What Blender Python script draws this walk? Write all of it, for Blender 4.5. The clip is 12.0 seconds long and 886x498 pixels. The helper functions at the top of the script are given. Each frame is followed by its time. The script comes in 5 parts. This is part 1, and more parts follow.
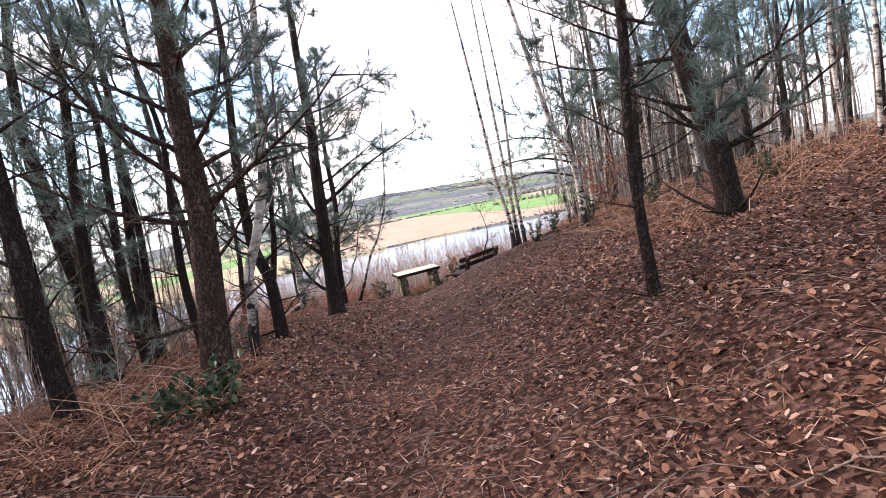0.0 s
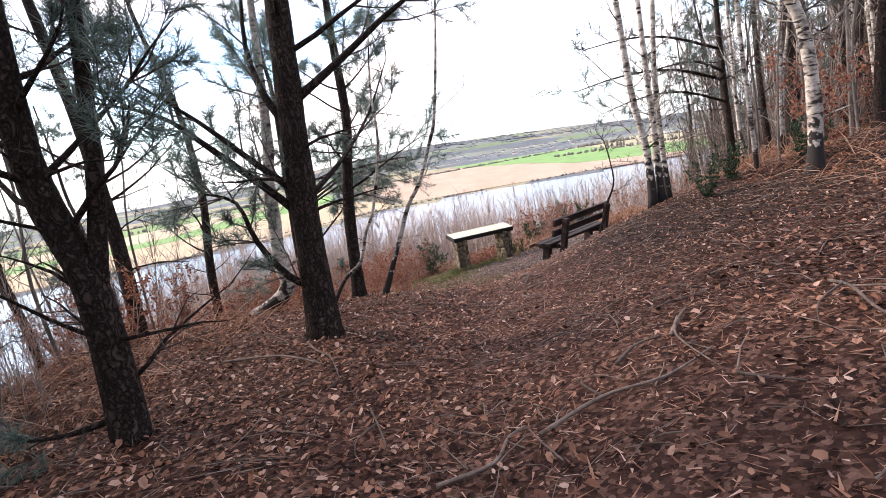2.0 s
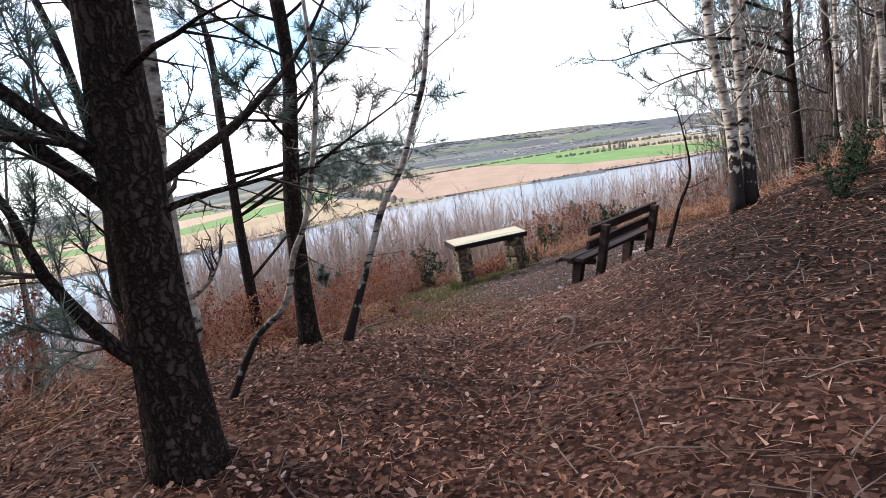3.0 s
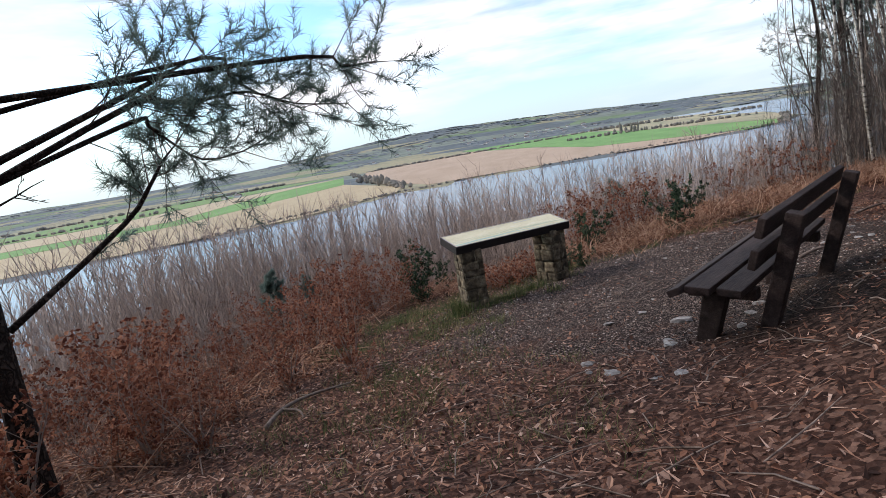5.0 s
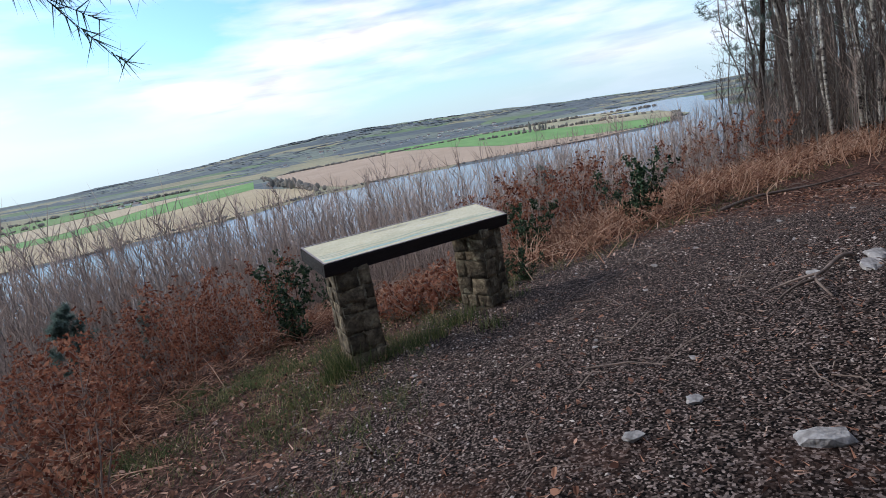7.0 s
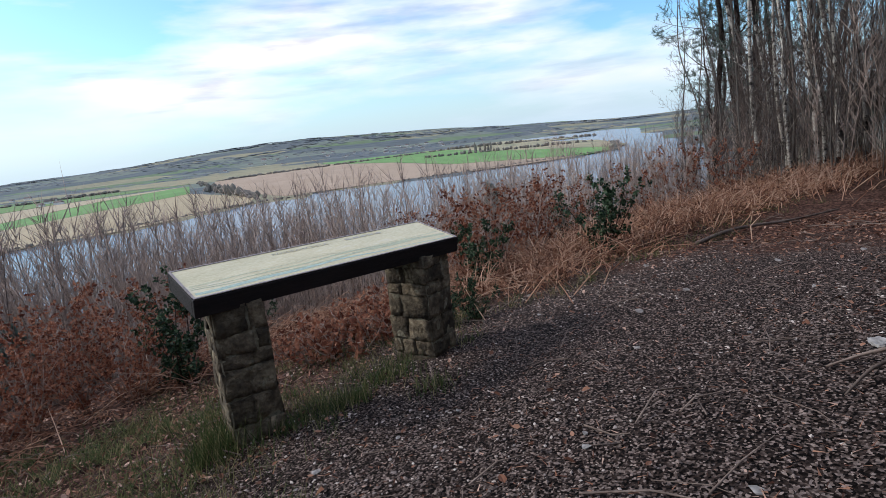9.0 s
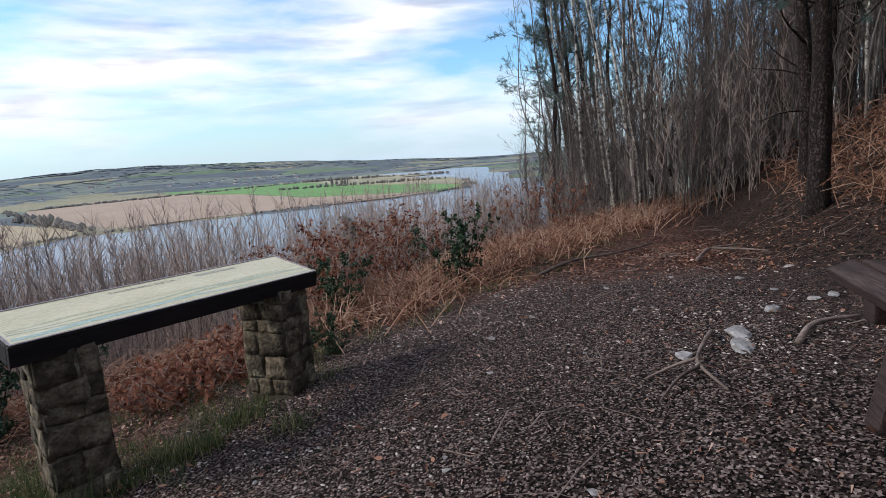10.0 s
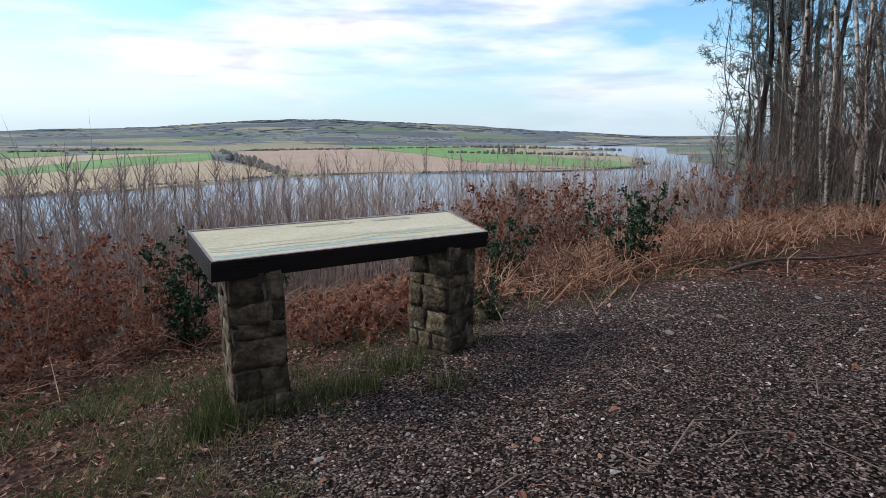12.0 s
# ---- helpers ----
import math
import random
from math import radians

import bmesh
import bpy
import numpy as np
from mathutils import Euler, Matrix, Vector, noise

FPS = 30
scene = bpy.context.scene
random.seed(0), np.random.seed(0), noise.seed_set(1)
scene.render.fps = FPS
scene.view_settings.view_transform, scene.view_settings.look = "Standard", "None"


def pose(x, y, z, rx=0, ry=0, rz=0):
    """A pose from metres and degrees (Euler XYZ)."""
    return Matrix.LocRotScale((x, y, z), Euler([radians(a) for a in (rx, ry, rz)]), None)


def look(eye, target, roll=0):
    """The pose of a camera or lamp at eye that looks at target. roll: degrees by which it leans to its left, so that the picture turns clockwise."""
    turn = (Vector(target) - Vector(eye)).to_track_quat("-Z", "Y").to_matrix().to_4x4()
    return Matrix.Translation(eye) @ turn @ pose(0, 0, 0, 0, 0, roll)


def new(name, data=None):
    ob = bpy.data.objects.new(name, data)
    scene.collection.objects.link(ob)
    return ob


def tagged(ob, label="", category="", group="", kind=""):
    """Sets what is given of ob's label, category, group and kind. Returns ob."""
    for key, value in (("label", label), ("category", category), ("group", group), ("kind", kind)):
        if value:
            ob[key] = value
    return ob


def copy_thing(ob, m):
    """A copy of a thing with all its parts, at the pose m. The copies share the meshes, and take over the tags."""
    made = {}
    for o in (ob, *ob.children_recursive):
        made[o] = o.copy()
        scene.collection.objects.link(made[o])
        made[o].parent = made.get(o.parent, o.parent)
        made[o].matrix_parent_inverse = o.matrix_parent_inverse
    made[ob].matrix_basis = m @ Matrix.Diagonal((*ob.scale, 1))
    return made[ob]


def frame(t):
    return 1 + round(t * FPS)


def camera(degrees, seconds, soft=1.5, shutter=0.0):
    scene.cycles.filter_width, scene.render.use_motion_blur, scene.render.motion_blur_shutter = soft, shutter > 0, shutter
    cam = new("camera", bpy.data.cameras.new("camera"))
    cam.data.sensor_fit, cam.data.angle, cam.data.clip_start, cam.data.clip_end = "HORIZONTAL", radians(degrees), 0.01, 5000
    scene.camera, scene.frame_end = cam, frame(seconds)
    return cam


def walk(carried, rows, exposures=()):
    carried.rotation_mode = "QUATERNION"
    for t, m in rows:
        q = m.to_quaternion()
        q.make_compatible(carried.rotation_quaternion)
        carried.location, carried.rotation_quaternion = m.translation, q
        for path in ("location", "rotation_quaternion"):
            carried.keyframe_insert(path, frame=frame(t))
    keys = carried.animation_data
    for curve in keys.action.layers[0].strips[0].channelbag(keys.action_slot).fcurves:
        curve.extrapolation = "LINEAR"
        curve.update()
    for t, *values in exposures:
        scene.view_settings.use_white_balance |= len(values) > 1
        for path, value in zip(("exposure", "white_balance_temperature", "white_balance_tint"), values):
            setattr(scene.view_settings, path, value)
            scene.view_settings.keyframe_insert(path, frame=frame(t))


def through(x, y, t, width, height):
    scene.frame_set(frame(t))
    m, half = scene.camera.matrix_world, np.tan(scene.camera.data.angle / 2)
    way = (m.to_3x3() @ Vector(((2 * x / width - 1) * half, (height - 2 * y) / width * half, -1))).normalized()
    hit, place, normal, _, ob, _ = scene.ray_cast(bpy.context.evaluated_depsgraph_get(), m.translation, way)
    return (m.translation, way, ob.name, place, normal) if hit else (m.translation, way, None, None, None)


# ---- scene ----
cam = camera(77.1, 12.0, 0.8)
PATH = [
    (0, (-0.823, 0.249, 2.843), (-0.835, 2.239, 2.646), -11.1),
    (0.5, (-0.856, 1.651, 2.816), (-1.118, 3.619, 2.578), -5.3),
    (1, (-1.075, 2.985, 2.733), (-1.502, 4.917, 2.444), -5.9),
    (1.5, (-1.17, 4.368, 2.596), (-1.465, 6.321, 2.278), -10.4),
    (2, (-1.306, 5.735, 2.418), (-1.545, 7.692, 2.084), -9.7),
    (2.5, (-1.43, 7.033, 2.297), (-1.668, 8.989, 1.952), -8.8),
    (3, (-1.523, 8.168, 2.191), (-1.764, 10.125, 1.854), -8.9),
    (3.5, (-1.554, 9.255, 2.027), (-1.786, 11.214, 1.7), -8.4),
    (3.7, (-1.551, 9.664, 1.972), (-1.78, 11.622, 1.635), -8.1),
    (4.6, (-1.7, 11.42, 1.79), (-1.97, 13.37, 1.42), -9.0),
    (5.5, (-1.844, 12.844, 1.552), (-2.124, 14.782, 1.149), -10.0),
    (6, (-1.812, 13.591, 1.402), (-1.904, 15.542, 0.972), -11.5),
    (6.5, (-1.727, 14.233, 1.274), (-1.7, 16.184, 0.834), -11.3),
    (7, (-1.752, 14.727, 1.215), (-1.747, 16.68, 0.785), -10.2),
    (7.2, (-1.759, 14.909, 1.207), (-1.755, 16.861, 0.771), -10.2),
    (9, (-1.662, 15.781, 1.068), (-1.442, 17.728, 0.665), -6.4),
    (9.5, (-1.722, 15.789, 1.055), (-1.375, 17.721, 0.673), -3.2),
    (10, (-1.69, 15.72, 1.08), (-0.965, 17.555, 0.75), -4.2),
    (10.5, (-1.711, 15.78, 1.061), (-1.281, 17.698, 0.694), -1.1),
    (11, (-1.729, 15.85, 1.044), (-1.418, 17.787, 0.655), -0.5),
    (11.5, (-1.751, 15.915, 1.024), (-1.521, 17.86, 0.618), 0.0),
    (12, (-1.755, 15.937, 1.02), (-1.575, 17.885, 0.604), 0.4),
]
walk(cam, [(t, look(eye, target, roll)) for t, eye, target, roll in PATH],
     [(0, 1.25, 7600, 29), (1.0, 1.32, 7600, 29), (2.5, 1.05, 7450, 27), (3.7, 0.42, 7050, 22), (5.5, 0.18, 6750, 17), (7.0, 0.03, 6400, 16), (9.0, -0.02, 6450, 16), (12.0, 0.0, 6600, 17)])

# ---- sky, sun ----
SUN_AZ, SUN_EL = radians(-72), radians(32)
world = bpy.data.worlds.new("sky")
scene.world = world
world.use_nodes = True
wn, wl = world.node_tree.nodes, world.node_tree.links
wn.clear()
w_out = wn.new("ShaderNodeOutputWorld")
w_bg = wn.new("ShaderNodeBackground")
w_bg.inputs["Strength"].default_value = 0.1
w_sky = wn.new("ShaderNodeTexSky")
w_sky.sky_type, w_sky.sun_disc = "NISHITA", False
w_sky.sun_elevation, w_sky.sun_rotation = SUN_EL, SUN_AZ
w_geo = wn.new("ShaderNodeTexCoord")
w_map = wn.new("ShaderNodeMapping")
w_map.inputs["Scale"].default_value = (1.0, 1.0, 4.2)
w_noise = wn.new("ShaderNodeTexNoise")
w_noise.inputs["Scale"].default_value = 2.1
w_noise.inputs["Detail"].default_value = 6.0
w_noise.inputs["Roughness"].default_value = 0.52
w_cover = wn.new("ShaderNodeValToRGB")
w_cover.color_ramp.elements[0].position, w_cover.color_ramp.elements[1].position = 0.42, 0.62
w_map2 = wn.new("ShaderNodeMapping")
w_map2.inputs["Scale"].default_value = (2.2, 2.2, 15.0)
w_noise2 = wn.new("ShaderNodeTexNoise")
w_noise2.inputs["Scale"].default_value = 2.3
w_noise2.inputs["Detail"].default_value = 5.0
w_grey = wn.new("ShaderNodeValToRGB")
w_grey.color_ramp.elements[0].position, w_grey.color_ramp.elements[1].position = 0.50, 0.70
w_grey.color_ramp.elements[0].color = (11.5, 11.8, 12.2, 1)
w_grey.color_ramp.elements[1].color = (6.2, 6.7, 7.6, 1)
w_mix = wn.new("ShaderNodeMixRGB")
w_gain = wn.new("ShaderNodeMixRGB")
w_gain.blend_type, w_gain.inputs[0].default_value = "MULTIPLY", 1.0
w_gain.inputs[2].default_value = (1.25, 1.9, 2.25, 1)
w_sep, w_low, w_haze = wn.new("ShaderNodeSeparateXYZ"), wn.new("ShaderNodeMapRange"), wn.new("ShaderNodeMixRGB")
w_low.inputs[1].default_value, w_low.inputs[2].default_value, w_low.inputs[3].default_value, w_low.inputs[4].default_value = 0.0, 0.14, 0.85, 0.0
w_haze.inputs[2].default_value = (6.6, 8.6, 9.9, 1)
for a, b in ((w_geo.outputs["Generated"], w_map.inputs[0]), (w_map.outputs[0], w_noise.inputs["Vector"]),
             (w_noise.outputs[0], w_cover.inputs[0]), (w_geo.outputs["Generated"], w_map2.inputs[0]),
             (w_map2.outputs[0], w_noise2.inputs["Vector"]), (w_noise2.outputs[0], w_grey.inputs[0]),
             (w_cover.outputs[0], w_mix.inputs[0]), (w_sky.outputs[0], w_gain.inputs[1]), (w_gain.outputs[0], w_mix.inputs[1]),
             (w_grey.outputs[0], w_mix.inputs[2]), (w_geo.outputs["Generated"], w_sep.inputs[0]), (w_sep.outputs[2], w_low.inputs[0]),
             (w_low.outputs[0], w_haze.inputs[0]), (w_mix.outputs[0], w_haze.inputs[1]), (w_haze.outputs[0], w_bg.inputs[0]), (w_bg.outputs[0], w_out.inputs[0])):
    wl.new(a, b)
sun = new("sun", bpy.data.lights.new("sun", "SUN"))
sun.data.energy, sun.data.angle, sun.data.color = 2.2, radians(10), (1.0, 0.95, 0.88)
sun.matrix_world = look((0, 0, 60), (-60 * math.sin(SUN_AZ) / math.tan(SUN_EL), -60 * math.cos(SUN_AZ) / math.tan(SUN_EL), 0))


# ---- materials ----
def material(name, stops, scale=8.0, rough=0.85, bump=0.3, bump_scale=40.0, coords="Object", detail=6.0, stretch=(1, 1, 1), vary=0.0, island=False,
             spec=0.3, metallic=0.0):
    """A surface with two scales of colour variation and a fine relief. vary: brightness change from object (or island) to object."""
    m = bpy.data.materials.new(name)
    m.use_nodes = True
    n, l = m.node_tree.nodes, m.node_tree.links
    b = n["Principled BSDF"]
    b.inputs["Roughness"].default_value, b.inputs["Metallic"].default_value = rough, metallic
    b.inputs["Specular IOR Level"].default_value = spec
    tc, mp = n.new("ShaderNodeTexCoord"), n.new("ShaderNodeMapping")
    mp.inputs["Scale"].default_value = stretch
    if coords == "World":
        g = n.new("ShaderNodeNewGeometry")
        l.new(g.outputs["Position"], mp.inputs[0])
    else:
        l.new(tc.outputs[coords], mp.inputs[0])
    big, fine = n.new("ShaderNodeTexNoise"), n.new("ShaderNodeTexNoise")
    big.inputs["Scale"].default_value, big.inputs["Detail"].default_value = scale, detail
    big.inputs["Roughness"].default_value = 0.65
    fine.inputs["Scale"].default_value, fine.inputs["Detail"].default_value = bump_scale, 4.0
    l.new(mp.outputs[0], big.inputs["Vector"])
    l.new(mp.outputs[0], fine.inputs["Vector"])
    ramp = n.new("ShaderNodeValToRGB")
    e = ramp.color_ramp.elements
    while len(e) < len(stops):
        e.new(0.5)
    for k, (p, c) in enumerate(stops):
        e[k].position, e[k].color = p, (*c, 1)
    l.new(big.outputs[0], ramp.inputs[0])
    mul = n.new("ShaderNodeMixRGB")
    mul.blend_type, mul.inputs[0].default_value = "OVERLAY", 0.45
    l.new(ramp.outputs[0], mul.inputs[1])
    l.new(fine.outputs[0], mul.inputs[2])
    out = mul.outputs[0]
    if vary:
        hs = n.new("ShaderNodeHueSaturation")
        mr = n.new("ShaderNodeMapRange")
        mr.inputs[3].default_value, mr.inputs[4].default_value = 1 - vary, 1 + vary
        if island:
            src = n.new("ShaderNodeNewGeometry").outputs["Random Per Island"]
        else:
            src = n.new("ShaderNodeObjectInfo").outputs["Random"]
        l.new(src, mr.inputs[0])
        l.new(mr.outputs[0], hs.inputs["Value"])
        l.new(out, hs.inputs["Color"])
        out = hs.outputs[0]
    l.new(out, b.inputs["Base Color"])
    if bump:
        bp = n.new("ShaderNodeBump")
        bp.inputs["Strength"].default_value, bp.inputs["Distance"].default_value = bump, 0.02
        l.new(fine.outputs[0], bp.inputs["Height"])
        l.new(bp.outputs[0], b.inputs["Normal"])
    return m


def leaf_material(name, stops, rough=0.8, through=0.0):
    """Leaves: each island takes its own colour from the stops."""
    m = bpy.data.materials.new(name)
    m.use_nodes = True
    n, l = m.node_tree.nodes, m.node_tree.links
    b = n["Principled BSDF"]
    b.inputs["Roughness"].default_value = rough
    b.inputs["Specular IOR Level"].default_value = 0.10
    ramp = n.new("ShaderNodeValToRGB")
    e = ramp.color_ramp.elements
    while len(e) < len(stops):
        e.new(0.5)
    for k, (p, c) in enumerate(stops):
        e[k].position, e[k].color = p, (*c, 1)
    l.new(n.new("ShaderNodeNewGeometry").outputs["Random Per Island"], ramp.inputs[0])
    noise_n = n.new("ShaderNodeTexNoise")
    noise_n.inputs["Scale"].default_value = 60.0
    mul = n.new("ShaderNodeMixRGB")
    mul.blend_type, mul.inputs[0].default_value = "OVERLAY", 0.4
    l.new(ramp.outputs[0], mul.inputs[1])
    l.new(noise_n.outputs[0], mul.inputs[2])
    l.new(mul.outputs[0], b.inputs["Base Color"])
    if through:
        b.inputs["Transmission Weight"].default_value = 0.0
        tr = n.new("ShaderNodeBsdfTranslucent")
        mx = n.new("ShaderNodeMixShader")
        mx.inputs[0].default_value = through
        l.new(mul.outputs[0], tr.inputs[0])
        l.new(b.outputs[0], mx.inputs[1])
        l.new(tr.outputs[0], mx.inputs[2])
        l.new(mx.outputs[0], n["Material Output"].inputs[0])
    return m


def bark_material(name, crack, plate, pale, scale):
    """Plated bark: long scales parted by dark cracks."""
    m = material(name, [(0.3, tuple(c * 0.75 for c in plate)), (0.55, plate), (0.8, pale)], 7, 0.95, 0.0, 60, stretch=(1, 1, 0.35), spec=0.1)
    n, l = m.node_tree.nodes, m.node_tree.links
    b = n["Principled BSDF"]
    under = b.inputs["Base Color"].links[0].from_socket
    tc, mp, wob = n.new("ShaderNodeTexCoord"), n.new("ShaderNodeMapping"), n.new("ShaderNodeTexNoise")
    mp.inputs["Scale"].default_value = (1, 1, 0.13)
    wob.inputs["Scale"].default_value, wob.inputs["Detail"].default_value = 11, 6
    off = n.new("ShaderNodeMixRGB")
    off.blend_type, off.inputs[0].default_value = "ADD", 0.16
    vo = n.new("ShaderNodeTexVoronoi")
    vo.feature = "DISTANCE_TO_EDGE"
    vo.inputs["Scale"].default_value = scale
    rp = n.new("ShaderNodeValToRGB")
    rp.color_ramp.elements[0].position, rp.color_ramp.elements[1].position = 0.0, 0.26
    mx = n.new("ShaderNodeMixRGB")
    mx.inputs[1].default_value = (*crack, 1)
    bp = n.new("ShaderNodeBump")
    bp.inputs["Strength"].default_value, bp.inputs["Distance"].default_value = 0.9, 0.02
    l.new(tc.outputs["Object"], mp.inputs[0])
    l.new(tc.outputs["Object"], wob.inputs["Vector"])
    l.new(mp.outputs[0], off.inputs[1])
    l.new(wob.outputs["Color"], off.inputs[2])
    l.new(off.outputs[0], vo.inputs["Vector"])
    l.new(vo.outputs["Distance"], rp.inputs[0])
    l.new(rp.outputs[0], mx.inputs[0])
    l.new(under, mx.inputs[2])
    l.new(mx.outputs[0], b.inputs["Base Color"])
    l.new(rp.outputs[0], bp.inputs["Height"])
    l.new(bp.outputs[0], b.inputs["Normal"])
    return m


PINE_BARK = bark_material("pine_bark", (0.035, 0.022, 0.018), (0.135, 0.085, 0.068), (0.27, 0.18, 0.148), 27)
DARK_BARK = bark_material("dark_bark", (0.018, 0.013, 0.011), (0.066, 0.048, 0.040), (0.16, 0.12, 0.10), 29)
GREY_BARK = material("grey_bark", [(0.3, (0.06, 0.05, 0.045)), (0.55, (0.17, 0.15, 0.13)), (0.75, (0.30, 0.27, 0.235))], 6, 0.9, 0.5, 30, stretch=(1, 1, 0.4), vary=0.3)
BIRCH_BARK = material("birch_bark", [(0.40, (0.025, 0.020, 0.017)), (0.45, (0.25, 0.215, 0.18)), (0.54, (0.46, 0.42, 0.36)), (0.8, (0.66, 0.61, 0.54))], 5, 0.8, 0.4, 20, stretch=(0.8, 0.8, 1.7), vary=0.15)


def scar_birch(m):
    """Dark fissured foot and thin level scars on the white bark."""
    n, l = m.node_tree.nodes, m.node_tree.links
    b = n["Principled BSDF"]
    under = b.inputs["Base Color"].links[0].from_socket
    tc, sep, mp = n.new("ShaderNodeTexCoord"), n.new("ShaderNodeSeparateXYZ"), n.new("ShaderNodeMapping")
    mp.inputs["Scale"].default_value = (1.0, 1.0, 4.5)
    scar, foot = n.new("ShaderNodeTexNoise"), n.new("ShaderNodeTexNoise")
    scar.inputs["Scale"].default_value, scar.inputs["Detail"].default_value = 5.5, 3
    foot.inputs["Scale"].default_value, foot.inputs["Detail"].default_value = 9, 4
    up, both, cut, cut2, dark, most = (n.new(k) for k in ("ShaderNodeMapRange", "ShaderNodeMath", "ShaderNodeMapRange", "ShaderNodeMapRange", "ShaderNodeMixRGB", "ShaderNodeMath"))
    up.inputs[1].default_value, up.inputs[2].default_value, up.inputs[3].default_value, up.inputs[4].default_value = 0.1, 1.0, 0.28, -0.25
    both.operation, most.operation = "ADD", "MAXIMUM"
    cut.inputs[1].default_value, cut.inputs[2].default_value = 0.56, 0.62
    cut2.inputs[1].default_value, cut2.inputs[2].default_value = 0.62, 0.66
    dark.inputs[2].default_value = (0.022, 0.018, 0.016, 1)
    l.new(tc.outputs["Object"], sep.inputs[0])
    l.new(tc.outputs["Object"], mp.inputs[0])
    l.new(mp.outputs[0], scar.inputs["Vector"])
    l.new(tc.outputs["Object"], foot.inputs["Vector"])
    l.new(sep.outputs[2], up.inputs[0])
    l.new(up.outputs[0], both.inputs[0])
    l.new(foot.outputs[0], both.inputs[1])
    l.new(both.outputs[0], cut.inputs[0])
    l.new(scar.outputs[0], cut2.inputs[0])
    l.new(cut.outputs[0], most.inputs[0])
    l.new(cut2.outputs[0], most.inputs[1])
    l.new(most.outputs[0], dark.inputs[0])
    l.new(under, dark.inputs[1])
    l.new(dark.outputs[0], b.inputs["Base Color"])


scar_birch(BIRCH_BARK)
TWIG = material("twig", [(0.3, (0.045, 0.034, 0.030)), (0.7, (0.13, 0.10, 0.085))], 3, 0.9, 0, 20, vary=0.25)
RED_TWIG = material("red_twig", [(0.3, (0.19, 0.14, 0.117)), (0.7, (0.42, 0.325, 0.27))], 3, 0.9, 0, 20, vary=0.25)
NEEDLES = leaf_material("pine_needles", [(0.0, (0.06, 0.10, 0.085)), (0.5, (0.12, 0.175, 0.15)), (1.0, (0.21, 0.265, 0.235))], 0.5, 0.5)
HOLLY = leaf_material("holly_leaves", [(0.0, (0.012, 0.028, 0.016)), (0.6, (0.035, 0.068, 0.034)), (1.0, (0.10, 0.145, 0.075))], 0.35)
COPPER = leaf_material("copper_leaves", [(0.0, (0.085, 0.026, 0.018)), (0.5, (0.25, 0.095, 0.058)), (1.0, (0.44, 0.215, 0.135))], 0.75, 0.35)
LITTER = leaf_material("litter_leaves", [(0.0, (0.014, 0.006, 0.004)), (0.3, (0.075, 0.031, 0.019)), (0.6, (0.205, 0.092, 0.056)), (0.88, (0.35, 0.185, 0.12)), (1.0, (0.54, 0.37, 0.29))], 0.6)
BRACKEN = leaf_material("bracken_fronds", [(0.0, (0.045, 0.018, 0.012)), (0.5, (0.21, 0.092, 0.054)), (1.0, (0.48, 0.27, 0.17))], 0.8, 0.2)
STALK = leaf_material("bracken_stalks", [(0.0, (0.14, 0.065, 0.042)), (0.5, (0.34, 0.185, 0.122)), (1.0, (0.55, 0.37, 0.265))], 0.8)
DRY_GRASS = leaf_material("dry_grass_blades", [(0.0, (0.05, 0.07, 0.022)), (0.5, (0.15, 0.15, 0.06)), (1.0, (0.34, 0.28, 0.15))], 0.8, 0.2)
GREEN_GRASS = leaf_material("green_grass_blades", [(0.0, (0.03, 0.055, 0.018)), (0.6, (0.07, 0.10, 0.035)), (1.0, (0.17, 0.17, 0.07))], 0.8, 0.2)
GRAVEL = leaf_material("gravel_stones", [(0.0, (0.009, 0.0055, 0.0045)), (0.4, (0.085, 0.060, 0.050)), (0.8, (0.26, 0.20, 0.172)), (1.0, (0.60, 0.52, 0.465))], 0.75)
STICK = material("stick_wood", [(0.3, (0.07, 0.048, 0.038)), (0.7, (0.22, 0.165, 0.135))], 12, 0.85, 0.4, 40, vary=0.35)
FLINT = material("pale_stone", [(0.3, (0.17, 0.155, 0.145)), (0.7, (0.39, 0.365, 0.345))], 14, 0.85, 0.6, 50, vary=0.2)
BENCH_WOOD = material("bench_wood", [(0.3, (0.016, 0.009, 0.008)), (0.55, (0.042, 0.027, 0.023)), (0.8, (0.085, 0.060, 0.050))], 5, 0.7, 0.35, 40, stretch=(0.35, 3, 3), vary=0.2, spec=0.2)
FRAME_WOOD = material("panel_frame_wood", [(0.3, (0.005, 0.004, 0.004)), (0.7, (0.018, 0.012, 0.011))], 6, 0.65, 0.3, 40, stretch=(0.4, 3, 3))
STONE = material("pillar_stone", [(0.3, (0.024, 0.018, 0.013)), (0.5, (0.108, 0.083, 0.054)), (0.72, (0.265, 0.215, 0.142))], 13, 0.95, 1.0, 45, coords="World", vary=0.4)
MORTAR = material("pillar_mortar", [(0.3, (0.08, 0.068, 0.044)), (0.7, (0.27, 0.235, 0.165))], 14, 0.95, 0.8, 60)


